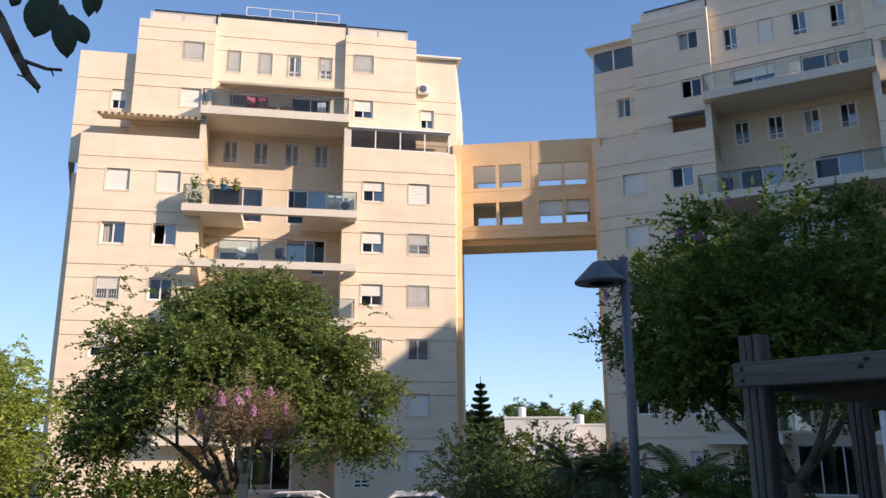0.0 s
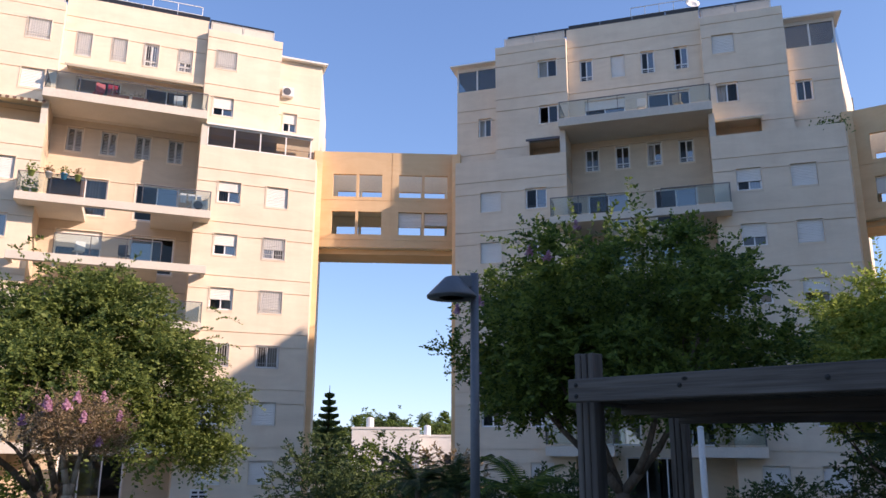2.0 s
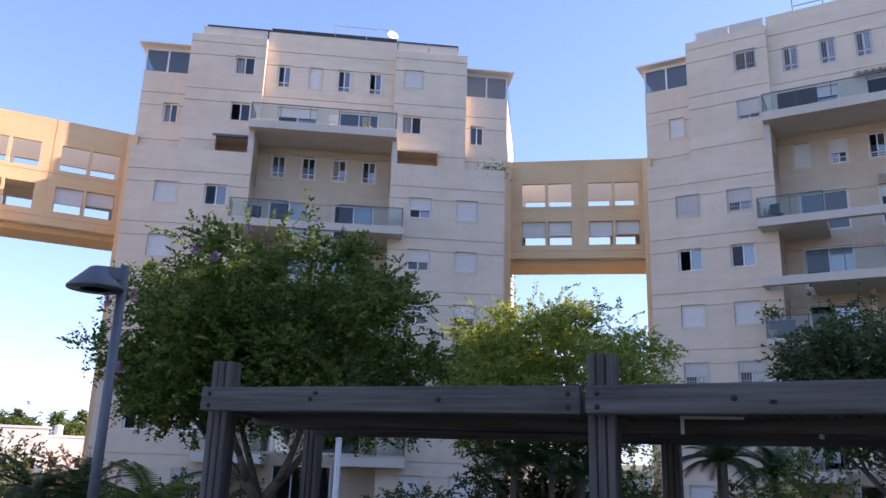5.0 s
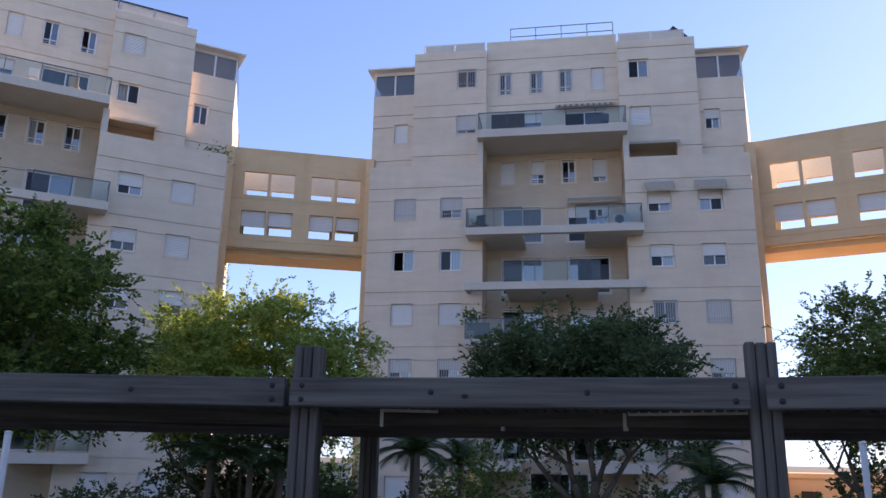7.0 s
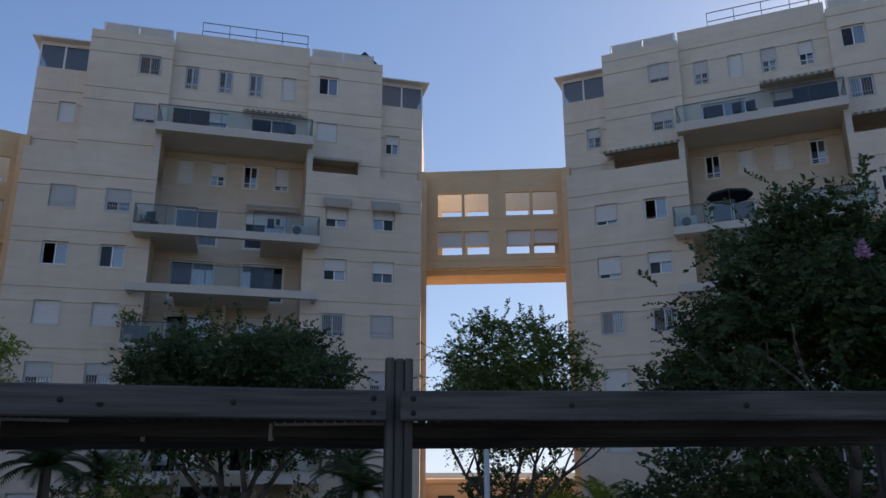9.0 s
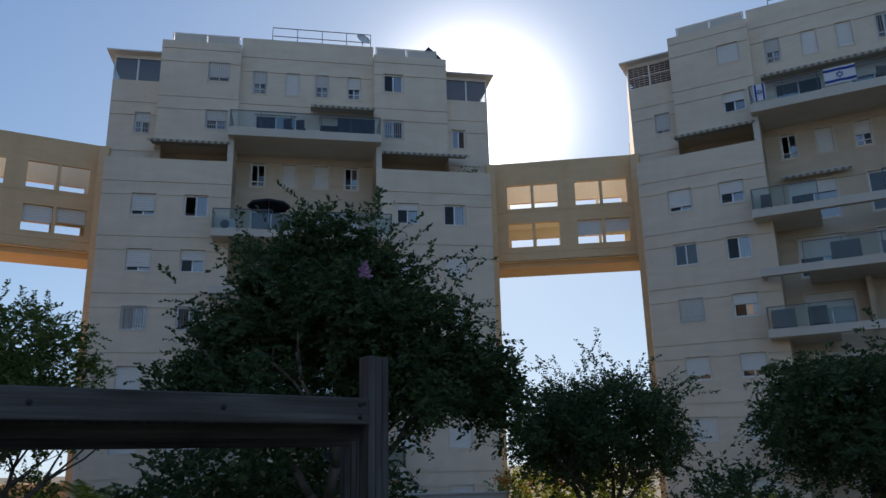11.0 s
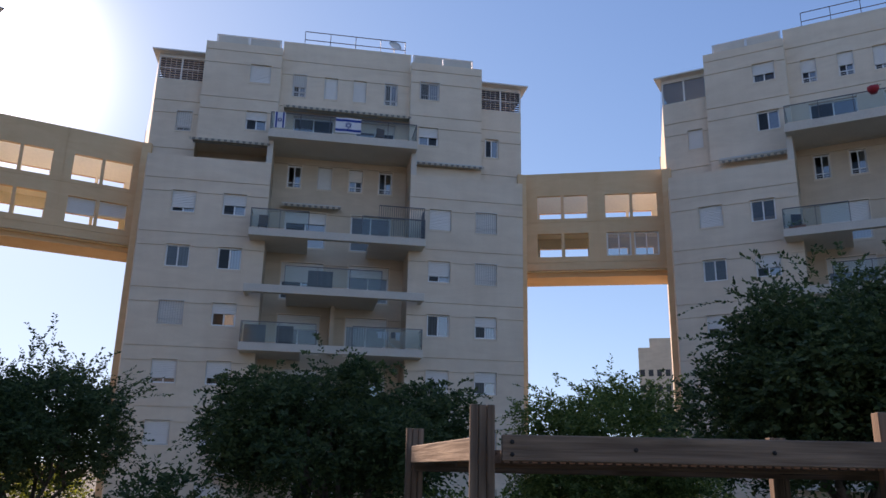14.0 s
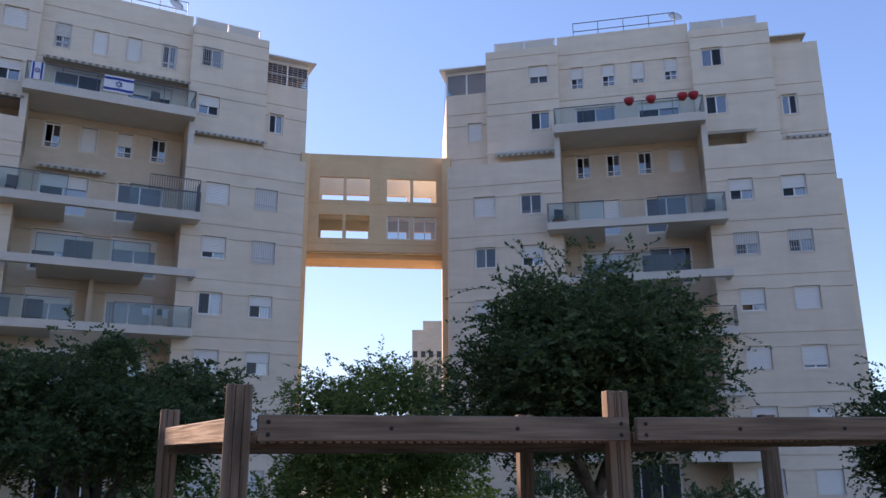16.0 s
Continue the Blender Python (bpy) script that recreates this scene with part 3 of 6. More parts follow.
def tower_shape(tower, spec):
    """Walls, floors and roofs of one tower."""
    rng = random.Random(spec["seed"])
    # lower wings
    for side in (-1, 1):
        x0, x1 = (-HALF, -REC) if side < 0 else (REC, HALF)
        holes = []
        for r in range(0, 6):
            for ci in ((0, 1) if side < 0 else (2, 3)):
                st = spec["rows"][r][ci]
                if st == "-":
                    continue
                holes.append((COLS[ci], COLS[ci] + W, FL * r + 0.98, FL * r + 0.98 + H_))
        b = Build()
        wall_mesh(b, x0, x1, -0.5, 19.45, 0, holes, GROOVES)
        b.quad((x0, 0, 19.45), (x1, 0, 19.45), (x1, 0.25, 19.45), (x0, 0.25, 19.45))
        b.quad((x1, 0.25, 18.3), (x0, 0.25, 18.3), (x0, 0.25, 19.45), (x1, 0.25, 19.45))
        xi = x1 if side < 0 else x0
        part("wall", b.mesh("front wall", STONE), tower)
        k = Build()
        xo = x0 if side < 0 else x1
        xb = xo + side * 0.25 * DEEP
        k.quad((xo, 0, -0.5), (xb, DEEP, -0.5), (xb, DEEP, 19.45), (xo, 0, 19.45))
        part("side_wall", k.mesh("side wall", STONE), tower)
        c = Build()
        c.quad((xi, 0, -0.5), (xi, BACK, -0.5), (xi, BACK, 19.45), (xi, 0, 19.45))
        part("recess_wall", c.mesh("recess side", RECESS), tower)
        # pier up to the balcony above
        px0, px1 = (-REC - 0.32, -REC) if side < 0 else (REC, REC + 0.32)
        part("pier", Build().box(px0, px1, 0.02, 0.3, 19.45, 20.8).mesh("pier", CONC), tower)
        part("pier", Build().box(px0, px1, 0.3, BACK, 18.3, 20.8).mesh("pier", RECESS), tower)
        # terrace floor
        t = Build().box(min(x0, x1), max(x0, x1), 0.25, 4.2, 18.1, 18.3)
        part("terrace", t.mesh("terrace", FLOORM), tower)
    # back wall of the recess, storeys 0 to 6
    holes = []
    for r in range(1, 6):
        for x in (-3.05, 0.75):
            holes.append((x, x + 2.35, FL * r + 0.06, FL * r + 2.2))
    for x in SMALL6:
        holes.append((x, x + 0.82, 18.93, 20.33))
    holes.append((-1.6, 1.6, 0.05, 2.5))
    b = Build()
    wall_mesh(b, -REC, REC, -0.5, 20.8, BACK, holes, [FL * r + 2.08 for r in range(0, 7)])
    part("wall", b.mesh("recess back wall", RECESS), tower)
    # upper storeys
    for side in (-1, 1):
        x0, x1 = (-8.39, -REC) if side < 0 else (REC, 8.39)
        wx = -5.72 if side < 0 else 4.5
        holes = [(wx, wx + 1.2, z, z + 1.18) for z in (22.0, 25.04)]
        b = Build()
        wall_mesh(b, x0, x1, 20.9, TOPW, UP, holes, [23.1, 23.88, 26.1, 26.95])
        b.quad((x0, UP, TOPW), (x1, UP, TOPW), (x1, UP + 0.3, TOPW), (x0, UP + 0.3, TOPW))
        xi, xo = (x1, x0) if side < 0 else (x0, x1)
        b.quad((xi, UP, 20.9), (xi, MID + 0.3, 20.9), (xi, MID + 0.3, TOPW), (xi, UP, TOPW))
        b.quad((xo, UP, 18.3), (xo, 6, 18.3), (xo, 6, TOPW), (xo, UP, TOPW))
        b.quad((x0, UP, 20.9), (x1, UP, 20.9), (x1, 4.2, 20.9), (x0, 4.2, 20.9))
        part("wall", b.mesh("upper wall", STONE), tower)
        op = spec["terr"][0 if side < 0 else 1]
        if op < 4.4:
            s0, s1 = (x0, x1 - op) if side < 0 else (x0 + op, x1)
            t2 = Build()
            wall_mesh(t2, s0, s1, 18.3, 20.9, UP - 0.002, [], [20.6])
            t2.quad((s1, UP, 18.3), (s1, 3.4, 18.3), (s1, 3.4, 20.9), (s1, UP, 20.9)).quad((s0, UP, 18.3), (s0, 3.4, 18.3), (s0, 3.4, 20.9), (s0, UP, 20.9))
            part("wall", t2.mesh("terrace front wall", STONE), tower)
        # terrace back wall behind the awning
        part("terrace_wall", Build().box(x0, x1, 2.75, 2.95, 18.3, 20.9).mesh("terrace wall", STONE), tower)
        # outer, lower block with the glazed top room
        ya = UP + 0.5
        ho = side * (HALF + 0.25 * ya + (spec.get("wide", 0) if side < 0 else 0))
        a, c = sorted((ho, side * 8.39))
        wx = a + 0.35 if side > 0 else c - 1.28
        GT = 26.38                        # head of the glazing
        solid = spec["pav"][0 if side < 0 else 1]
        hi = {"glass": 25.0, "louvre": 25.0, "wall": 25.35, "low": 26.2, "plain": 26.55}[solid]
        b = Build()
        wall_mesh(b, a, c, 18.3, hi, ya, [(wx, wx + 0.86, 21.78, 23.01)], [22.8, 23.6, 20.6])
        b.quad((ho, ya, 18.3), (ho + side * 0.25 * 9, ya + 9, 18.3), (ho + side * 0.25 * 9, ya + 9, hi), (ho, ya, hi))
        part("wall", b.mesh("outer block wall", STONE), tower)
        window(tower, wx, 21.78, 0.86, 1.23, ya, spec["pw"][0 if side < 0 else 1], 2, rng)
        if solid == "plain":
            part("roof_edge", Build().box(a, c + 0.3, ya - 0.35, ya + 5, 26.552, 26.66).mesh("roof edge", WHITEP), tower)
        if solid == "low":
            cn = part("roof_canopy", Build().box(a, a + 2.1, ya - 0.1, ya + 3.0, 26.68, 26.78).mesh("roof canopy", CONC, bevel=0.01), tower, label="thin concrete canopy over the corner roof")
            part("stub_wall", Build().box(a, a + 1.9, ya + 0.45, ya + 2.8, 26.1, 26.679).mesh("stub wall", STONE), cn)
        if solid in ("glass", "louvre"):
            pv = Build()
            e0, e1 = (a - 0.35, c) if side < 0 else (a, c + 0.35)
            pv.box(e0, e1, ya - 0.5, ya + 5, 26.6, 26.68)
            room = part("roof_room", pv.mesh("roof room slab", WHITEP), tower, label="glazed roof room with a thin slab roof")
            pv = Build()
            pv.box(a, c, ya, ya + 0.1, GT, 26.6)
            pv.box(a, a + 0.09, ya + 0.002, ya + 0.1, hi, GT).box(c - 0.09, c, ya + 0.002, ya + 0.1, hi, GT)
            pv.box((a + c) / 2 - 0.05, (a + c) / 2 + 0.05, ya + 0.002, ya + 0.08, hi, GT)
            part("frame", pv.mesh("roof room frame", WHITEP), room)
            for k in range(2):
                g0 = a + 0.09 + k * (c - a) / 2 - (0.04 if k else 0)
                g1 = g0 + (c - a) / 2 - 0.13
                if solid == "glass":
                    part("pane", Build().box(g0, g1, ya + 0.03, ya + 0.05, hi, GT).mesh("pane", TINTED), room)
                else:
                    # blades dark and nearly shut, in place of the shaded room behind
                    lv = Build()
                    for q in range(9):
                        z = hi + 0.03 + q * (GT - hi - 0.05) / 9
                        lv.quad((g0, ya + 0.02, z), (g1, ya + 0.02, z), (g1, ya + 0.08, z + 0.13), (g0, ya + 0.08, z + 0.13))
                    mull = Build()
                    for q in range(1, 4):
                        x = g0 + (g1 - g0) * q / 4
                        mull.box(x - 0.015, x + 0.015, ya + 0.005, ya + 0.018, hi, GT)
                    mull.box(g0, g1, ya + 0.0051, ya + 0.0179, (hi + GT) / 2 - 0.02, (hi + GT) / 2 + 0.02)
                    part("mullion", mull.mesh("mullion", WHITEP), room)
                    part("louvre", lv.mesh("louvre", GREYMET), room)
            part("back_wall", Build().box(a, c, ya + 4.9, ya + 5.0, hi, 26.6).mesh("room back", RECESS), room)
            rs = Build().quad((ho, ya, hi), (ho + side * 1.2, ya + 4.9, hi), (ho + side * 1.2, ya + 4.9, 26.6), (ho, ya, 26.6))
            part("side_pane", rs.mesh("side pane", TINTED if solid == "glass" else STONE), room)
    holes = [(x, x + 0.8, 24.64, 26.08) for x in SMALL8]
    holes += [(-3.0, -0.6, 21.4, 23.3), (0.7, 3.1, 21.4, 23.3)]
    b = Build()
    wall_mesh(b, -REC, REC, 20.8, TOPC, MID, holes, [23.88, 26.0, 26.95])
    b.quad((-REC, MID, TOPC), (REC, MID, TOPC), (REC, MID + 0.3, TOPC), (-REC, MID + 0.3, TOPC))
    for s in (-1, 1):
        b.quad((s * REC, MID, TOPW), (s * REC, MID + 8, TOPW), (s * REC, MID + 8, TOPC), (s * REC, MID, TOPC))
    part("wall", b.mesh("upper middle wall", STONE), tower)
    # roofs, back and floors inside
    wb = HALF + 0.25 * DEEP
    rf = Build()
    rf.box(-8.39, 8.39, MID + 0.35, DEEP, TOPW - 0.3, TOPW - 0.1)
    part("roof", rf.mesh("roof", ROOFING), tower)
    for sd in (-1, 1):
        rf2 = Build()
        ring = [(sd * 8.39, 4.25), (sd * (HALF + 0.25 * 4.25 - 0.02), 4.25), (sd * (wb - 0.02), DEEP - 0.02), (sd * 8.39, DEEP - 0.02)]
        rf2.quad(*[(x, y, 18.25) for x, y in ring]).quad(*[(x, y, 18.05) for x, y in reversed(ring)])
        part("roof", rf2.mesh("wing roof", ROOFING), tower)
        a, c = sorted((sd * 8.42, sd * (HALF + 0.5)))
        part("inner_wall", Build().box(a, c, 4.6, 4.75, 18.3, 24.7).mesh("inner wall", INNER), tower)
        part("roof", Build().box(a, c, UP + 0.9, 6.9, 24.6, 24.8).mesh("block roof", ROOFING), tower)
    bk = Build()
    bk.quad((wb, DEEP, -0.5), (-wb, DEEP, -0.5), (-wb, DEEP, 26.0), (wb, DEEP, 26.0))
    bk.quad((8.39, DEEP - 0.02, 20), (-8.39, DEEP - 0.02, 20), (-8.39, DEEP - 0.02, TOPW), (8.39, DEEP - 0.02, TOPW))
    part("back_wall", bk.mesh("back wall", STONE), tower)
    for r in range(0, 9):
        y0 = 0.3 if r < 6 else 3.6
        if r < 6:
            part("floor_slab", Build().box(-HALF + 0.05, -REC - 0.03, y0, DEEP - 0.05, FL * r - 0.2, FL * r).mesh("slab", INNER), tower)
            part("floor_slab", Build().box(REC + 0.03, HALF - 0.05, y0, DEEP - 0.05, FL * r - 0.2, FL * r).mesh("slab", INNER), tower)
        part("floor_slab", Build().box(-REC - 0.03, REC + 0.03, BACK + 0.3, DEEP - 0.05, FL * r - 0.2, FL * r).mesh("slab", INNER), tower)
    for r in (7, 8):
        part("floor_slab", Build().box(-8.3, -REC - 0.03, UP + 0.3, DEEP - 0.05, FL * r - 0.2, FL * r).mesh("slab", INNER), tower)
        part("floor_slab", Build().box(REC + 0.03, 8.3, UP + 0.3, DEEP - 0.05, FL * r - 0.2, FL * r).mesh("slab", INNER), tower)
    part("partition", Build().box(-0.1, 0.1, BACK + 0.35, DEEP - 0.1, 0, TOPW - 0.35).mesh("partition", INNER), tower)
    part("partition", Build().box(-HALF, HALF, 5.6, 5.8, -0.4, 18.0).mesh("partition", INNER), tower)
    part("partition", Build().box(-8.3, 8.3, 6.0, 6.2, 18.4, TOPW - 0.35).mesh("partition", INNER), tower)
    # windows
    for r in range(0, 6):
        for ci in range(4):
            st = spec["rows"][r][ci]
            if st != "-":
                window(tower, COLS[ci], FL * r + 0.98, W, H_, 0, st, 2, rng)
    for k, side in enumerate((-5.72, 4.5)):
        window(tower, side, 25.04, 1.2, 1.18, UP, spec["w8"][k], 2, rng)
        window(tower, side, 22.0, 1.2, 1.18, UP, spec["w7"][k], 2, rng)
    for k in range(4):
        window(tower, SMALL8[k], 24.64, 0.8, 1.44, MID, spec["s8"][k], 2, rng)
        window(tower, SMALL6[k], 18.93, 0.82, 1.4, BACK, spec["s6"][k], 2, rng)
    for r in range(1, 6):
        for k, x in enumerate((-3.05, 0.75)):
            window(tower, x, FL * r + 0.06, 2.35, 2.14, BACK, rng.choice(("o", "o", "t", "h")), 2, rng)
    for x in (-3.0, 0.7):
        window(tower, x, 21.4, 2.4, 1.9, MID, rng.choice(("o", "t")), 2, rng)
    window(tower, -1.6, 0.05, 3.2, 2.45, BACK, "o", 3, rng)
    # roof edge: low panelled parapet screens, pipes, rail
    for side in (-1, 1):
        x0, x1 = (-7.85, -REC - 0.15) if side < 0 else (REC + 0.15, 7.85)
        f = Build()
        z = TOPW
        for x in (x0, (x0 + x1) / 2, x1):
            f.box(x - 0.03, x + 0.03, UP + 0.35, UP + 0.41, z, z + 0.72)
        f.box(x0, x1, UP + 0.36, UP + 0.40, z + 0.68, z + 0.72)
        scr = part("parapet_screen", f.mesh("screen frame", PALEMET), tower, label="pale metal framed parapet screen")
        for k in range(2):
            a = x0 + 0.05 + k * (x1 - x0) / 2
            part("panel", Build().box(a, a + (x1 - x0) / 2 - 0.1, UP + 0.375, UP + 0.385, z + 0.03, z + 0.66).mesh("screen panel", spec.get("screen", CONC)), scr)
    r0, r1 = spec.get("rail", (-1.9, 3.2))
    f = Build()
    for k in range(5):
        x = r0 + (r1 - r0) * k / 4
        f.box(x - 0.02, x + 0.02, MID + 0.5, MID + 0.54, TOPC - 0.3, TOPC + 1.15)
    for z in (0.55, 1.12):
        f.box(r0, r1, MID + 0.5, MID + 0.54, TOPC + z, TOPC + z + 0.04)
    part("roof_rail", f.mesh("roof rail", spec.get("railmat", GREYMET)), tower)
    if spec.get("dish") is not None:
        x = spec["dish"]
        d = Build().lathe([(0.02, 0), (0.25, 0.05), (0.42, 0.16), (0.43, 0.17), (0.26, 0.07), (0.02, 0.02)], 16)
        dish = part("satellite_dish", d.mesh("dish", WHITEP, True), tower, pose(x, MID + 0.6, TOPC + 0.75, 65, 0, 20))
        part("mast", Build().bar((0, 0.0, 0), (0, -0.75, -0.35), 0.03).mesh("mast", PALEMET), dish)
    if spec.get("solar"):
        for k in range(8):
            x = -7.7 + k * 1.95
            inside = -REC - 1.6 < x < REC - 0.3
            pn = part("solar_panel", shared("solar", lambda: Build().box(0, 1.92, 0, 1.0, -0.06, 0.17).mesh("solar panel", DARK)), tower, pose(x, MID + 0.12, (TOPC + 0.16 if inside else TOPW + 0.8), 10, 0, 0))
            part("prop", Build().box(0.8, 0.9, 0.3, 0.4, -0.8, 0).mesh("prop", PALEMET), pn)
    if spec.get("collector"):
        x = spec["collector"]
        cl = part("solar_collector", Build().box(-0.55, 0.55, -0.04, 0.04, 0, 1.3).mesh("collector", DARK), tower, pose(x, UP + 0.9, TOPW - 0.05, 0, 42, 0), "dark tilted solar collector on the roof")
        part("stand", Build().bar((0.5, 0.06, 0), (0.1, 0.06, 1.2), 0.02).bar((-0.5, 0.06, 0), (-0.1, 0.06, 1.2), 0.02).mesh("stand", PALEMET), cl)
    # pylon ribs by the bridges
    for side in (-1, 1):
        xa = side * (HALF + 0.25 * 1.7)
        a, c = sorted((xa - side * 0.2, xa + side * 0.32))
        part("pylon", Build().box(a, c, 1.7, 5.8, -0.6, 20.72 if spec["pyl"][0 if side < 0 else 1] else 17.6).mesh("pylon", OCHRE if spec["pyl"][0 if side < 0 else 1] else STONE), tower)


def balconies(tower, spec):
    rng = random.Random(spec["seed"] + 7)
    rail = spec.get("balrail", GREYMET)
    # top balcony, whole width
    b = Build().box(-4.22, 4.16, -0.6, 1.945, 20.8, 21.28)
    part("soffit", Build().box(-3.9, 3.9, 1.96, 2.5, 20.79, 21.2).mesh("soffit", CONC), tower)
    bal = part("balcony", b.mesh("balcony slab", CONC, bevel=0.01), tower)
    railing(bal, [(-4.15, 4.1)], -0.55, 21.28, 1.0, spec.get("glass", RAILGLASS), rail)
    for x in (-4.15, 4.1):
        side_rail(bal, x, -0.55, 1.4, 21.28, 1.0, spec.get("glass", RAILGLASS), rail)
    for r in (5, 4, 3, 2, 1):
        z = FL * r
        if r == 1:
            boxes = [(-5.35, -1.85, -1.0, BACK, z - 0.5, z), (1.85, 5.35, -1.0, BACK, z - 0.5, z)]
        elif r % 2:
            boxes = [(-4.76, 4.72, -1.2, -0.85, z - 0.38, z + 0.04), (-4.74, -1.66, -0.85, BACK, z - 0.36, z), (1.7, 4.70, -0.85, BACK, z - 0.36, z)]
        else:
            boxes = [(-4.76, 4.72, -1.2, -0.85, z - 0.38, z + 0.04), (-2.6, 2.3, -0.85, BACK, z - 0.36, z), (-4.74, -4.54, -0.85, 0.0, z - 0.36, z), (4.50, 4.70, -0.85, 0.0, z - 0.36, z)]
        bal = part("balcony", shared(boxes[0], lambda: Build().box(*boxes[0]).mesh("balcony", CONC, bevel=0.01)), tower)
        for bx in boxes[1:]:
            part("balcony_slab", shared(bx, lambda: Build().box(*bx).mesh("balcony slab", CONC, bevel=0.01)), bal)
        if r == 1:
            spans = [(-5.3, -1.9), (1.9, 5.3)]
        elif r == 5:
            spans = spec.get("b5", [(-4.7, -1.66), (1.2, 4.66)])
        elif r == 4:
            spans = spec.get("b4", [(-2.7, 2.4)])
        else:
            spans = [(-4.7, -0.9), (1.0, 4.66)] if r == 3 else [(-2.7, 2.4)]
        for sp in spans:
            railing(bal, [sp], -1.15 if r > 1 else -0.95, z + 0.04, 1.05, spec.get("glass", RAILGLASS), rail)
        for x0, x1 in spans:
            for x in (x0, x1):
                if abs(x) > 4.5:
                    side_rail(bal, x, -1.15, -0.05, z + 0.04, 1.05, spec.get("glass", RAILGLASS), rail)
        if r == 3:
            part("dividing_wall", Build().box(-0.16, 0.08, 1.2, BACK - 0.01, z + 0.02, z + 2.6).mesh("dividing wall", RECESS), tower)


SPECS = {
    "A": dict(seed=1, terr=(0.3, 4.46), rows=["--cc", "cchc", "hobb", ("bh", "o", "h", "bc"), ("o", "o", "h", "bh"), ("c", "c", "h", "c")], w8=("bc", "bc"), w7=("c", "h"),
              s8=("bc", "bc", "bo", "bh"), s6=("l", "l", "l", "l"), pav=("wall", "plain"), pw=("h", "h"), wide=0.6, solar=True, rail=(-2.3, 3.5), railmat=WHITEP, pyl=(False, True), dish=None),
    "B": dict(seed=2, dish=3.6, terr=(2.4, 2.8), rows=["-ccc", "oooo", "ohoo", ("o", "o", "h", "h"), ("c", "o", "h", "c"), ("c", "o", "h", "c")], w8=("o", "c"), w7=("o", "o"),
              s8=("o", "c", "o", "o"), s6=("o", "o", "o", "o"), pav=("glass", "glass"), pw=("o", "o"), solar=True, rail=(0, 3.4), railmat=WHITEP, pyl=(True, True)),
    "C": dict(seed=3, collector=6.9, terr=(0.3, 3.1), rows=["cccc", "cccc", ("bh", "bh", "bh", "bh"), ("c", "c", "bo", "bc"), ("o", "o", "h", "h"), ("bc", "bh", "h", "h")], w8=("bo", "o"), w7=("bq", "c"),
              s8=("bo", "bo", "bo", "c"), s6=("c", "h", "o", "q"), pav=("glass", "glass"), pw=("c", "h"), rail=(-2.5, 3.8), pyl=(True, True)),
    "D": dict(seed=4, collector=7.0, terr=(4.1, 4.46), rows=["-ccc", "cccc", ("c", "h", "h", "c"), ("bo", "bo", "o", "c"), ("q", "h", "c", "c"), ("q", "o", "t", "o")], w8=("bq", "o"), w7=("bh", "bo"),
              s8=("bh", "c", "bh", "h"), s6=("o", "c", "c", "o"), pav=("glass", "glass"), pw=("bh", "o"), rail=(-2.2, 3.8), dish=3.3, pyl=(True, True)),
    "E": dict(seed=5, terr=(4.46, 0.4), rows=["-ccc", "cccc", ("q", "q", "h", "h"), ("bc", "h", "o", "h"), ("o", "o", "q", "bc"), ("q", "h", "c", "bc")], w8=("c", "bo"), w7=("h", "h"),
              s8=("bh", "c", "c", "bo"), s6=("o", "c", "h", "o"), pav=("louvre", "louvre"), pw=("bq", "o"), rail=(-2.7, 3.6), dish=2.9, pyl=(True, True)),
    "F": dict(seed=6, terr=(0.3, 2.6), rows=["-bcc", ("bh", "h", "h", "h"), ("o", "o", "c", "q"), ("h", "h", "q", "c"), ("o", "h", "bh", "bh"), ("c", "o", "h", "h")], w8=("h", "o"), w7=("o", "o"),
              s8=("h", "h", "q", "h"), s6=("o", "o", "o", "c"), pav=("glass", "low"), pw=("c", "o"), rail=(-2.9, 3.3), dish=3.3, pyl=(True, False)),
}
PLACES = {"A": (-9.67, 42.67, 10.33), "B": (18.20, 38.42, -28.58), "C": (37.65, 18.14, -65.59), "D": (40.20, -10.07, -103.94), "E": (24.92, -33.86, -141.79), "F": (-1.83, -42.99, -180.24)}
BASE = -1.35
LABELS = {
    "A": "sunlit cream limestone apartment tower with flower pots on its balcony",
    "B": "cream limestone apartment tower with glass balconies and roof solar panels",
    "C": "cream limestone apartment tower with small striped window awnings",
    "D": "shaded limestone apartment tower with scalloped awnings over its terraces",
    "E": "shaded limestone apartment tower with flags on its top balcony",
    "F": "cream limestone apartment tower with red planters on its top balcony"}
TOWERS = {}
for key, (tx, ty, tr) in PLACES.items():
    t_ = thing("apartment_tower", pose(tx, ty, BASE, 0, 0, tr), LABELS[key], "apartment building", "ring of towers")
    TOWERS[key] = t_
    tower_shape(t_, SPECS[key])
    balconies(t_, SPECS[key])


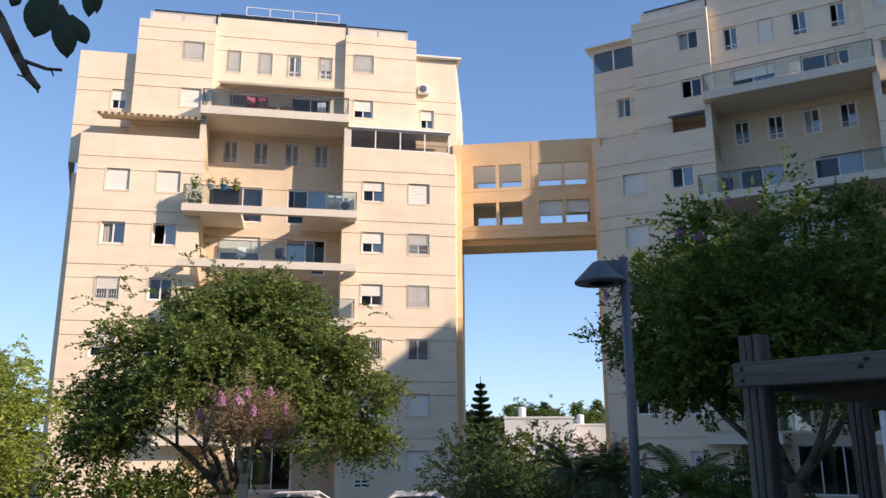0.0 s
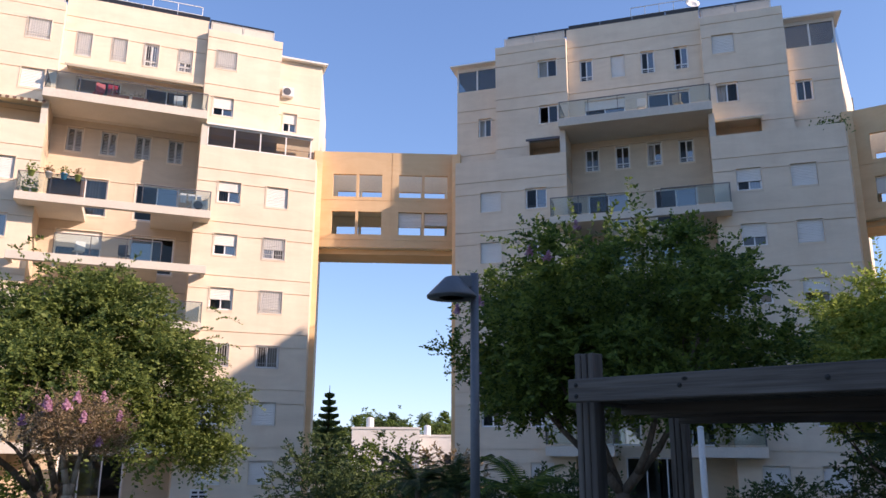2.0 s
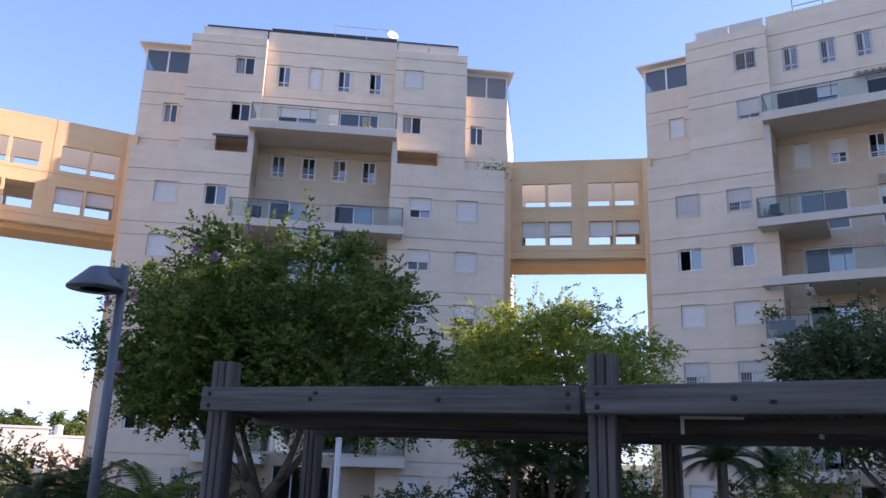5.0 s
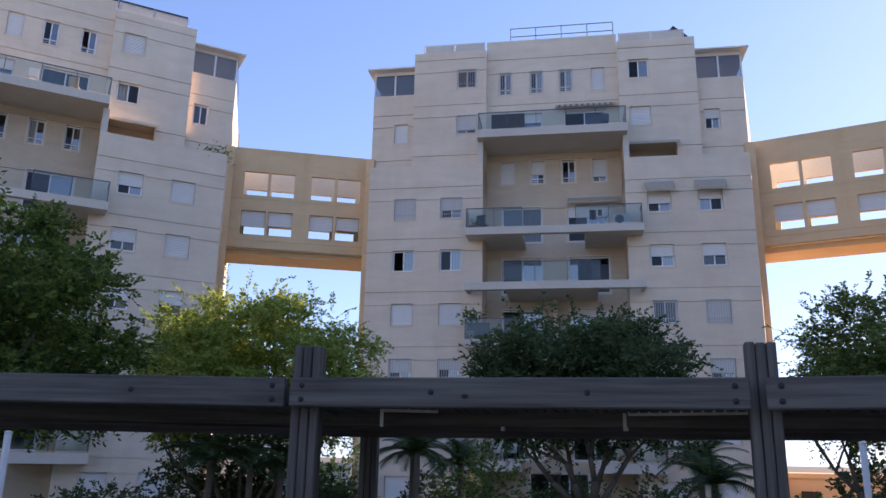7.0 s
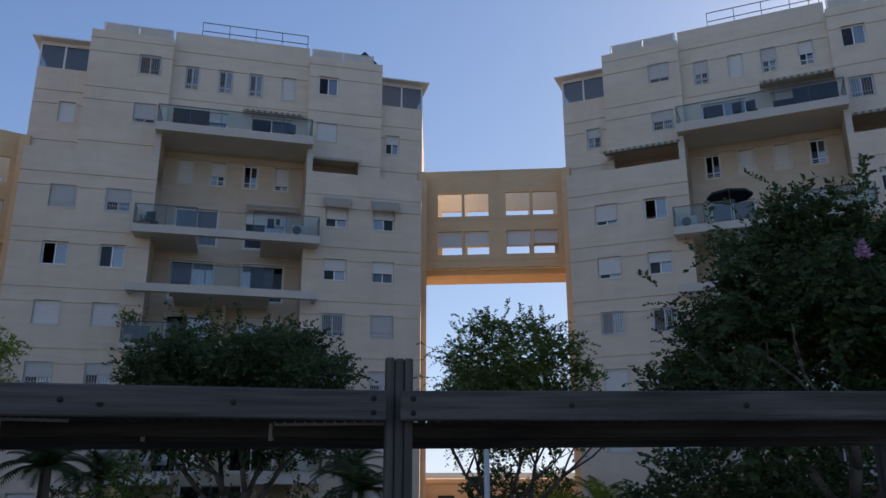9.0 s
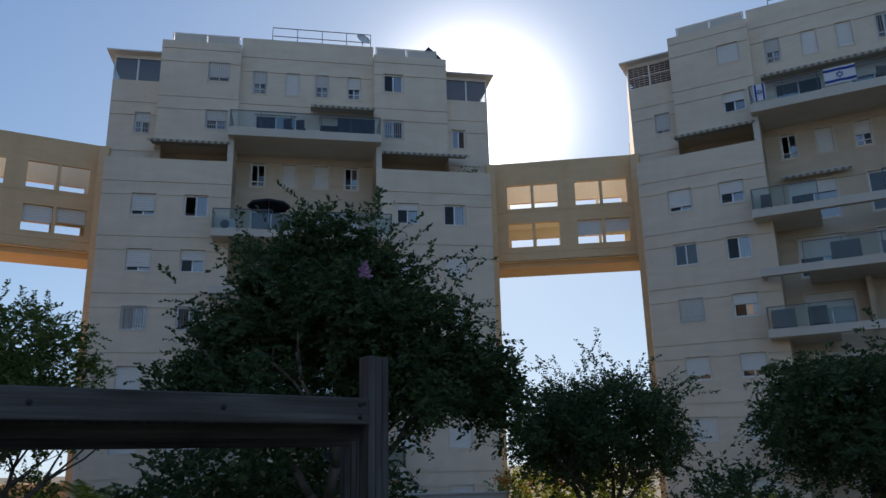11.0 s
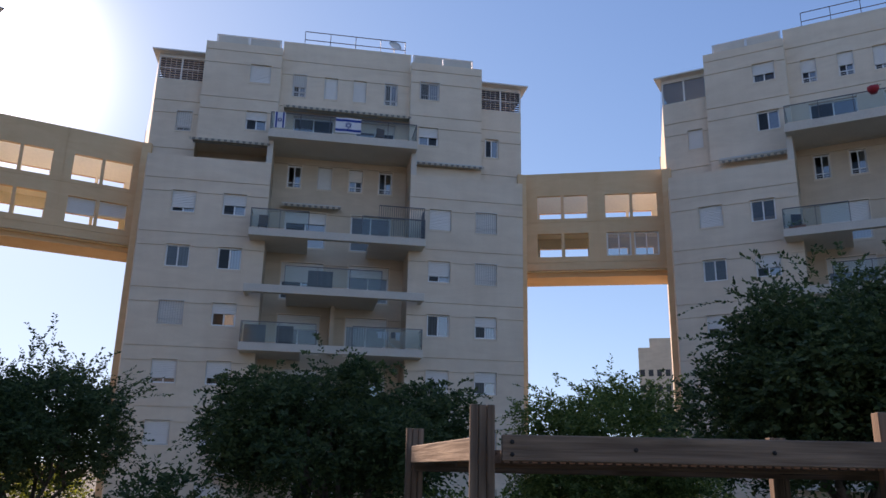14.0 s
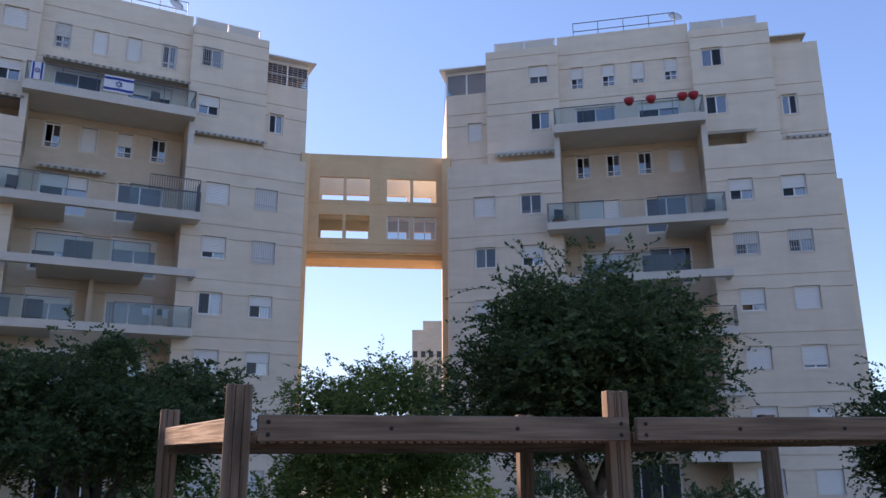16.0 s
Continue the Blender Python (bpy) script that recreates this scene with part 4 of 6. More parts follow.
# ---- bridges between the towers ----
def bridge(k1, k2, sashes=(), blinds=()):
    """A two-storey covered bridge with square openings right through it."""
    a = pose(*PLACES[k1][:2], 0, 0, 0, PLACES[k1][2]) @ Vector((10.7, 2.7, 0))
    c = pose(*PLACES[k2][:2], 0, 0, 0, PLACES[k2][2]) @ Vector((-10.7, 2.7, 0))
    d = c - a
    ln, ang = d.length, math.degrees(math.atan2(d.y, d.x))
    br = thing("covered_bridge", pose(a.x, a.y, BASE, 0, 0, ang), "ochre two-storey covered bridge with square openings", "bridge", "bridges between towers")
    x0, x1, dp = 0.6, ln - 0.1, 3.4
    m = (x0 + x1) / 2
    holes = []
    for u0, u1 in ((0.125, 0.445), (0.555, 0.875)):
        p0, p1 = (x1 - 0.15) * u0 + 0.3, (x1 - 0.15) * u1 + 0.3
        w = (p1 - p0 - 0.17) / 2
        for h0 in (p0, p1 - w):
            for z0, z1 in ((15.64, 17.11), (18.06, 19.55)):
                holes.append((h0, h0 + w, z0, z1))
    for side, y in (("front", 0.0), ("back", dp)):
        b = Build()
        for s0, s1 in ((x0, m - 0.02), (m + 0.02, x1)):
            wall_mesh(b, s0, s1, 14.81, 21.02, 0, [q for q in holes if s0 < q[0] < s1], [15.27, 17.81] if side == "front" else [], 0.24, 0.03, 0.025)
        # recessed upright joint between the two halves
        b.quad((m - 0.02, 0.03, 14.81), (m + 0.02, 0.03, 14.81), (m + 0.02, 0.03, 21.02), (m - 0.02, 0.03, 21.02))
        b.quad((m - 0.02, 0, 14.81), (m - 0.02, 0.03, 14.81), (m - 0.02, 0.03, 21.02), (m - 0.02, 0, 21.02))
        b.quad((m + 0.02, 0.03, 14.81), (m + 0.02, 0, 14.81), (m + 0.02, 0, 21.02), (m + 0.02, 0.03, 21.02))
        b.quad((x0, 0, 21.02), (x1, 0, 21.02), (x1, 0.24, 21.02), (x0, 0.24, 21.02))
        # inner face with the same openings
        inner = Build()
        wall_mesh(inner, x0, x1, 15.21, 21.02, 0.24, holes, [], 0.0)
        if side == "front":
            part("wall", b.mesh("bridge wall", OCHRE), br)
            part("inner_wall", inner.mesh("bridge inner wall", CREAM), br)
        else:
            part("wall", b.mesh("bridge wall", OCHRE), br, Matrix.Translation((0, dp + 0.24, 0)) @ Matrix.Diagonal((1, -1, 1, 1)))
            part("inner_wall", inner.mesh("bridge inner wall", CREAM), br, Matrix.Translation((0, dp + 0.24, 0)) @ Matrix.Diagonal((1, -1, 1, 1)))
    # half-drawn cream blinds; some only stand in for the lit inner wall
    for k in blinds:
        h0, h1, z0, z1 = [q for q in holes if q[2] < 16.5][k]
        part("blind", shutter_mesh(h1 - h0 - 0.04, (z1 - z0) * (0.62, 0.56, 0.6, 0.52)[k]), br, (h0 + 0.02, 0.18, z1 - 0.01), "cream blind, partly in place of lit inner wall")
    # white sashes set in some of the lower openings
    for k in sashes:
        h0, h1, z0, z1 = [q for q in holes if q[2] < 16.5][k]
        fr = part("window", frame_mesh(h1 - h0, z1 - z0, 2), br, (h0, 0.12, z0))
        part("pane", pane_mesh((h1 - h0) / 2 - 0.06, z1 - z0 - 0.11, PANE), fr, (0.04, 0.04, 0.055))
        part("pane", pane_mesh((h1 - h0) / 2 - 0.06, z1 - z0 - 0.11, PANE), fr, ((h1 - h0) / 2 + 0.02, 0.055, 0.055))
    part("deck", Build().box(x0, x1, 0.24, dp, 14.81, 15.27).mesh("deck", CREAM), br)
    part("deck", Build().box(x0, x1, 0.245, dp - 0.005, 17.76, 17.94).mesh("deck", CREAM), br)
    part("beam", Build().box(x0 - 0.1, x1 + 0.1, 0.55, 2.9, 14.50, 14.80).mesh("beam", OCHRE), br)
    part("bracket", Build().box(x0 - 0.1, x0 + 0.15, 0.1, 0.6, 14.60, 14.80).mesh("bracket", OCHRE), br)
    return br


RING_ORDER = "ABCDEF"
for k1, k2 in zip(RING_ORDER[:-1], RING_ORDER[1:]):
    bridge(k1, k2, (2, 3) if k1 == "E" else (), {"A": (2, 3), "B": (0, 1, 2, 3), "C": (0, 1, 2, 3), "D": (2, 3)}.get(k1, ()))


# ---- awnings, glazing and balcony things on the towers ----
awning(TOWERS["A"], -9.9, -4.05, 20.95, UP, 1.75, 0.3, AWNCREAM, BROWN)
awning(TOWERS["A"], -3.5, 3.85, 23.75, MID, 1.5, 0.42, AWNING, AWNING, "plain cream cloth awning")
awning(TOWERS["B"], -6.3, -4.1, 20.85, UP, 1.2, 0.25, GREYMET, GREYMET, "dark grey awning half rolled out")
awning(TOWERS["B"], 4.1, 6.8, 20.9, UP, 0.9, 0.3, AWNCREAM, AWNCREAM)
awning(TOWERS["C"], 4.1, 7.1, 20.9, UP, 0.9, 0.3, AWNING, AWNING)
awning(TOWERS["C"], 0.2, 3.7, 23.65, MID, 0.5, 0.12)
awning(TOWERS["C"], 0.8, 2.15, 17.95, BACK, 0.4, 0.3, AWNING, AWNING)
awning(TOWERS["C"], 2.2, 3.7, 17.95, BACK, 0.4, 0.3, AWNING, AWNING)
awning(TOWERS["C"], 4.98, 6.5, 17.95, 0, 0.5, 0.55, AWNING, AWNING, "small beige window awning")
awning(TOWERS["C"], 7.62, 9.2, 17.95, 0, 0.5, 0.55, AWNING, AWNING, "small beige window awning")
awning(TOWERS["D"], -8.5, -4.15, 20.95, UP, 1.5, 0.35)
awning(TOWERS["D"], 4.2, 9.4, 20.95, UP, 1.4, 0.38)
awning(TOWERS["D"], 0.2, 3.9, 23.75, MID, 1.5, 0.35)
awning(TOWERS["E"], -8.5, -4.1, 20.95, UP, 1.5, 0.35)
awning(TOWERS["E"], 4.2, 8.5, 20.85, UP, 0.4, 0.12)
awning(TOWERS["E"], -3.6, 3.9, 23.7, MID, 1.3, 0.3)
awning(TOWERS["E"], -3.3, 0.1, 17.9, BACK, 0.5, 0.15)
awning(TOWERS["F"], -7.9, -4.3, 20.6, UP, 0.5, 0.25)
awning(TOWERS["F"], 4.2, 7.0, 20.75, UP, 0.7, 0.15, AWNING, AWNING)
awning(TOWERS["F"], 8.8, 11.0, 20.4, UP + 0.5, 0.5, 0.2)


def glazed_terrace(tower, x0, x1):
    """Terrace closed in with sliding panes under a thin roof."""
    f = Build()
    f.box(x0 - 0.1, x1 + 0.1, -0.1, UP, 20.72, 20.84)
    f.box(x0, x1, 0.03, 0.12, 19.455, 19.52).box(x0, x1, 0.03, 0.12, 20.62, 20.72)
    n = 4
    for k in range(n + 1):
        x = x0 + (x1 - x0) * k / n
        f.box(x - 0.035, x + 0.035, 0.04, 0.12, 19.52, 20.62)
    fr = part("terrace_glazing", f.mesh("terrace glazing frame", WHITEP), tower, label="white framed sliding terrace glazing")
    for k in range(n):
        a = x0 + (x1 - x0) * k / n + 0.05
        part("pane", Build().box(a, a + (x1 - x0) / n - 0.1, 0.07, 0.085, 19.52, 20.62).mesh("pane", CLEARPANE), fr)


glazed_terrace(TOWERS["A"], 4.3, 10.2)
ac = part("air_conditioner", Build().box(8.55, 9.25, UP + 0.15, UP + 0.48, 24.0, 24.6).mesh("condenser", WHITEP, bevel=0.02), TOWERS["A"], label="white wall-mounted air conditioner unit")
part("fan_grille", Build().lathe([(0.24, 0), (0.24, 0.02), (0.05, 0.03)], 14).mesh("fan", GREYMET), ac, pose(8.85, UP + 0.145, 24.3, 90, 0, 0))


def at_tower(k, x, y, z, turn=0):
    return pose(*PLACES[k][:2], BASE, 0, 0, PLACES[k][2]) @ pose(x, y, z, 0, 0, turn)


def rand_leaves(n, spread, size, rng, flat=0.6):
    """Loose small leaves in a clump: corner points and faces for Build."""
    b = Build()
    for _ in range(n):
        c = Vector((rng.gauss(0, spread[0]), rng.gauss(0, spread[1]), rng.gauss(0, spread[2])))
        a = Vector((rng.gauss(0, 1), rng.gauss(0, 1), rng.gauss(0, flat))).normalized() * size * rng.uniform(0.6, 1.2)
        s = a.orthogonal().normalized() * size * 0.35
        b.quad(c, c + a * 0.5 + s, c + a, c + a * 0.5 - s)
    return b


def pot(m, cloth, label, leafm, rng, group="", tall=0.3):
    p = thing("flower_pot", m, label, "plant pot", group)
    part("pot", Build().lathe([(0.11, 0), (0.17, 0.26), (0.185, 0.26), (0.185, 0.3), (0.15, 0.3), (0.14, 0.27)], 12).mesh("pot", cloth, True), p)
    b = rand_leaves(60, (0.13, 0.13, tall * 0.4), 0.16, rng)
    part("plant", b.mesh("pot plant", leafm), p, (0, 0, 0.36 + tall * 0.3))
    return p


prng = random.Random(3)
for k, (x, mt, lb) in enumerate(((-4.1, GREENPOT, "lime green pot with a small plant hung on the railing"), (-3.3, WHITEP, "white pot with red flowers hung on the railing"),
                                 (-2.6, BLUEPOT, "sky blue pot with red flowers hung on the railing"), (-1.95, GREENPOT, "lime green pot with flowers hung on the railing"))):
    pot(at_tower("A", x, -1.28, 15.25 + 0.85), mt, lb, (LEAF_MID, LEAF_RED)[k % 2], prng, "pots on the railing")
pot(at_tower("C", -4.6, -0.5, 3.05), CONC, "tall beige pot with a plant on the low balcony", LEAF_MID, prng, "pots on the balcony", 0.5)
for x in (-4.3, -3.9):
    pot(at_tower("A", x, -0.9, 15.26), GREENPOT, "green pot with a leafy plant on the balcony floor", LEAF_MID, prng, "pots on the balcony", 0.6)
for x in (0.1, 1.3, 3.0, 3.6):
    p = thing("planter", at_tower("F", x, -0.72, 21.28 + 0.78), "red plastic planter hung on the balcony rail", "planter", "red planters")
    part("bowl", Build().lathe([(0.16, 0), (0.27, 0.2), (0.29, 0.34), (0.25, 0.34), (0.23, 0.22)], 14).mesh("bowl", REDPOT, True), p)
    part("plant", rand_leaves(20, (0.14, 0.08, 0.05), 0.12, prng).mesh("planter plant", LEAF_GREY), p, (0, 0, 0.36))


def balcony_chair(m, mt, label):
    c = thing("balcony_chair", m, label, "chair", "balcony chairs")
    part("seat", Build().box(-0.25, 0.25, -0.25, 0.25, 0.4, 0.45).mesh("seat", mt, bevel=0.01), c)
    part("backrest", Build().box(-0.25, 0.25, 0.21, 0.26, 0.45, 0.92).mesh("backrest", mt, bevel=0.01), c)
    for x in (-0.22, 0.22):
        for y in (-0.22, 0.22):
            part("leg", Build().bar((x, y, 0), (x * 0.9, y * 0.9, 0.4), 0.018).mesh("leg", GREYMET), c)


for k, x, z, y, mt, lb in (("A", -1.6, 21.28, 0.2, REDPOT, "red cushioned balcony chair behind glass"), ("A", -0.9, 21.28, 0.2, REDPOT, "red cushioned balcony chair behind glass"),
                           ("A", 2.6, 21.28, 0.3, WHITEP, "white balcony chair behind glass"), ("B", 0.4, 21.28, 0.3, WHITEP, "white balcony chair behind glass"),
                           ("B", 2.4, 21.28, 0.3, AWNING, "cream balcony sofa chair behind glass"), ("B", -3.4, 15.25, -0.3, NAVY, "dark balcony chair behind glass"),
                           ("C", 2.9, 21.28, 0.3, GREYMET, "dark balcony chair behind glass"), ("C", -3.9, 15.25, -0.3, NAVY, "dark balcony chair behind glass"),
                           ("D", -0.3, 21.28, 0.3, NAVY, "dark covered balcony chair behind glass"), ("D", -1.0, 21.28, 0.3, NAVY, "dark covered balcony chair behind glass"),
                           ("E", 2.0, 21.28, 0.4, BROWN, "brown balcony chair behind glass"), ("E", -4.1, 15.25, -0.4, BROWN, "brown balcony chair behind glass"),
                           ("C", -3.0, 3.05, -0.45, WHITEP, "white slatted chair on the low balcony"), ("C", -2.35, 3.05, -0.45, WHITEP, "white slatted chair on the low balcony"),
                           ("A", -1.6, 12.2, -0.3, WHITEP, "white balcony chair behind glass"), ("A", 0.6, 12.2, -0.3, NAVY, "dark balcony chair behind glass"),
                           ("F", 3.9, 15.25, -0.4, GREYMET, "grey balcony chair behind glass"), ("F", -4.2, 15.25, -0.4, NAVY, "dark balcony chair behind glass")):
    balcony_chair(at_tower(k, x, y, z, 180 + 20 * math.sin(x * 7)), mt, lb)


TERRA = mat("terracotta", (0.42, 0.17, 0.10), 0.85, 0.15, 5.0, 40.0, 0.05)


def planter_box(m, w, label, leafm, rng):
    """A long trough with a rim and a row of plants."""
    p = thing("planter_box", m, label, "planter", "balcony planters")
    b = Build()
    for x0, x1, y0, y1 in ((0, w, 0, 0.02), (0, w, 0.22, 0.24), (0, 0.02, 0.02, 0.22), (w - 0.02, w, 0.02, 0.22)):
        b.box(x0, x1, y0, y1, 0, 0.24)
    b.box(0.02, w - 0.02, 0.02, 0.22, 0, 0.19)
    part("trough", b.mesh("trough", TERRA), p)
    part("plant", rand_leaves(int(90 * w), (w * 0.27, 0.06, 0.1), 0.13, rng).mesh("planter plant", leafm), p, (w / 2, 0.12, 0.36))


def privacy_screen(m, w, h, mt, label):
    """A cloth or woven screen tied behind a railing, with a hem rod and slight folds."""
    p = thing("privacy_screen", m, label, "screen", "balcony screens")
    b = Build()
    n = max(6, round(w / 0.12))
    for k in range(n + 1):
        y = 0.012 * math.sin(k * 2.1)
        b.v += [(w * k / n, y, 0.03), (w * k / n, y, h)]
    for k in range(n):
        b.f.append((2 * k, 2 * k + 2, 2 * k + 3, 2 * k + 1))
    part("cloth", b.mesh("screen cloth", mt, True), p)
    part("rod", Build().bar((0, 0.02, h), (w, 0.02, h), 0.015).bar((0.01, 0.02, 0), (0.01, 0.02, h), 0.012).bar((w - 0.01, 0.02, 0), (w - 0.01, 0.02, h), 0.012).mesh("rod", GREYMET), p)


def cooler(m, label):
    """An outdoor air-conditioner unit: casing, fan ring and feet."""
    p = thing("air_conditioner", m, label, "air conditioner", "balcony air conditioners")
    part("casing", Build().box(-0.42, 0.42, -0.15, 0.15, 0.06, 0.66).mesh("casing", WHITEP, bevel=0.015), p)
    part("fan_grille", Build().lathe([(0.24, 0), (0.24, 0.02), (0.05, 0.03)], 14).mesh("fan", GREYMET), p, pose(-0.1, -0.15, 0.36, 90, 0, 0))
    for x in (-0.3, 0.3):
        part("foot", Build().box(x - 0.04, x + 0.04, -0.15, 0.15, 0, 0.058).mesh("foot", GREYMET), p)


crng = random.Random(21)
for k, x, z, y, w, lb in (("A", -1.15, 21.28, -0.45, 1.15, "terracotta trough with red flowers behind the railing"), ("A", 0.15, 21.28, -0.45, 0.8, "terracotta trough with red flowers behind the railing"),
                          ("C", -4.6, 15.25, -0.95, 0.7, "terracotta trough with green plants behind the railing"), ("F", -4.5, 15.25, -0.95, 0.8, "terracotta trough with green plants behind the railing")):
    planter_box(at_tower(k, x, y, z), w, lb, LEAF_RED if k == "A" else LEAF_MID, crng)
for k, x, z, y, w, h, mt, lb in (("A", -3.35, 15.27, -1.02, 1.75, 0.95, BROWN, "brown woven screen behind the balcony glass"), ("C", -3.4, 21.28, -0.42, 1.9, 0.95, BROWN, "dark brown cloth screen behind the balcony glass"),
                                 ("C", 1.25, 12.2, -1.0, 0.7, 1.15, NAVY, "dark blue cloth screen behind the balcony glass"), ("C", -4.6, 9.17, -1.0, 1.2, 0.9, GREYMET, "grey cloth screen behind the balcony glass"),
                                 ("D", 1.7, 21.28, -0.4, 2.1, 0.95, NAVY, "dark cloth screen behind the balcony glass"), ("E", -4.55, 9.17, -1.0, 1.1, 0.95, GREYMET, "grey cloth screen behind the balcony glass"),
                                 ("E", -2.9, 9.17, -1.0, 0.85, 0.95, NAVY, "dark blue cloth screen behind the balcony glass"), ("E", -1.5, 12.2, -1.0, 1.3, 0.95, GREYMET, "grey cloth screen behind the balcony glass"),
                                 ("F", 0.2, 12.2, -1.0, 1.6, 0.95, GREYMET, "grey cloth screen behind the balcony glass")):
    privacy_screen(at_tower(k, x, y, z), w, h, mt, lb)
for k, x, z, y in (("A", 4.15, 15.25, -0.75), ("C", 3.6, 15.25, -0.75), ("D", -4.0, 15.25, -0.7)):
    cooler(at_tower(k, x, y, z), "white air-conditioner unit standing on the balcony")


def parasol(m):
    p = thing("parasol", m, "open dark grey parasol on a balcony", "parasol")
    part("pole", Build().bar((0, 0, 0), (0, 0, 2.0), 0.02).mesh("pole", PALEMET), p)
    b = Build()
    for k in range(8):
        a, c = 2 * math.pi * k / 8, 2 * math.pi * (k + 1) / 8
        b.quad((0, 0, 2.05), (1.15 * math.cos(a), 1.15 * math.sin(a), 1.7), (1.15 * math.cos(c), 1.15 * math.sin(c), 1.7))
        b.quad((1.15 * math.cos(a), 1.15 * math.sin(a), 1.7), (1.15 * math.cos(a), 1.15 * math.sin(a), 1.58), (1.15 * math.cos(c), 1.15 * math.sin(c), 1.58), (1.15 * math.cos(c), 1.15 * math.sin(c), 1.7))
    part("canopy", b.mesh("canopy", NAVY), p)


parasol(at_tower("D", -1.9, -0.2, 15.25))


def flag(m, w, h, upright=False):
    """A white flag with two blue bands and a six-pointed star outline, hung on a railing."""
    f = thing("flag", m, "white flag with blue stripes hung on the balcony railing", "flag", "flags")
    n = 8
    def sheet(x0, x1, z0, z1, y, mt, nm):
        b = Build()
        for k in range(n):
            a, c = x0 + (x1 - x0) * k / n, x0 + (x1 - x0) * (k + 1) / n
            ya, yc = y + 0.025 * math.sin(a * 7), y + 0.025 * math.sin(c * 7)
            b.quad((a, ya, z0), (c, yc, z0), (c, yc, z1), (a, ya, z1))
            b.quad((a, ya + 0.004, z1), (c, yc + 0.004, z1), (c, yc + 0.004, z0), (a, ya + 0.004, z0))
        return part(nm, b.mesh(nm, mt), f)
    sheet(0, w, 0, h, 0, CLOTHW, "cloth")
    if upright:
        sheet(w * 0.1, w * 0.25, 0, h, -0.012, CLOTHB, "stripe")
        sheet(w * 0.75, w * 0.9, 0, h, -0.012, CLOTHB, "stripe")
    else:
        sheet(0, w, h * 0.1, h * 0.25, -0.012, CLOTHB, "stripe")
        sheet(0, w, h * 0.75, h * 0.9, -0.012, CLOTHB, "stripe")
    st = Build()
    r = h * 0.2 if not upright else w * 0.22
    for up in (0, 180):
        pts = [(w / 2 + r * math.sin(radians(up + 120 * k)), h / 2 + r * math.cos(radians(up + 120 * k))) for k in range(3)]
        for k in range(3):
            p, q = pts[k], pts[(k + 1) % 3]
            st.bar((p[0], -0.035, p[1]), (q[0], -0.035, q[1]), r * 0.09, 4)
    part("star", st.mesh("star", CLOTHB), f)


flag(at_tower("E", -0.55, -0.62, 21.40), 1.45, 0.92)
flag(at_tower("E", -3.95, -0.62, 21.36), 0.6, 0.95, True)
# barred cage on one balcony of the tower with flags
cage = Build()
for z in (16.3, 17.0):
    cage.box(2.1, 4.62, -1.23, -1.19, z, z + 0.04)
cg = part("barred_screen", cage.mesh("barred screen", GREYMET), TOWERS["E"], label="dark metal barred balcony screen")
for k in range(22):
    x = 2.1 + 2.5 * k / 21
    part("bar", shared("cagebar", lambda: Build().box(-0.012, 0.012, -0.01, 0.01, 0, 1.7).mesh("bar", GREYMET)), cg, (x, -1.21, 15.3))
for k in range(8):
    part("bar", shared("cagebar", None), cg, (4.61, -1.2 + 1.15 * k / 7, 15.3))
for k, x, z in (("B", 9.7, 19.3), ("B", 10.3, 19.35), ("D", 9.4, 19.3), ("C", -4.4, 9.3)):
    sh = thing("potted_shrub", at_tower(k, x, 0.6 if k != "C" else -0.9, z - 1.0 if k != "C" else 9.2), "green shrub in a pot on the terrace", "potted plant", "terrace shrubs")
    part("pot", Build().lathe([(0.16, 0), (0.24, 0.4), (0.26, 0.42), (0.2, 0.42)], 12).mesh("pot", CONC, True), sh)
    part("stem", Build().bar((0, 0, 0.4), (0, 0, 1.3), 0.02).mesh("stem", BARK), sh)
    part("foliage", rand_leaves(220, (0.32, 0.22, 0.25), 0.17, prng).mesh("shrub foliage", LEAF_MID), sh, (0, 0, 1.2))


# ---- pergolas ----
def beam_mesh(ln, h, w, wood):
    """A plank lying along x, with slightly worn edges."""
    me = Build().box(0, ln, -w / 2, w / 2, -h, 0).mesh("plank", wood, bevel=0.008)
    return me


def along(p, q, z):
    """Pose at p with x towards q."""
    return pose(p[0], p[1], z, 0, 0, math.degrees(math.atan2(q[1] - p[1], q[0] - p[0])))


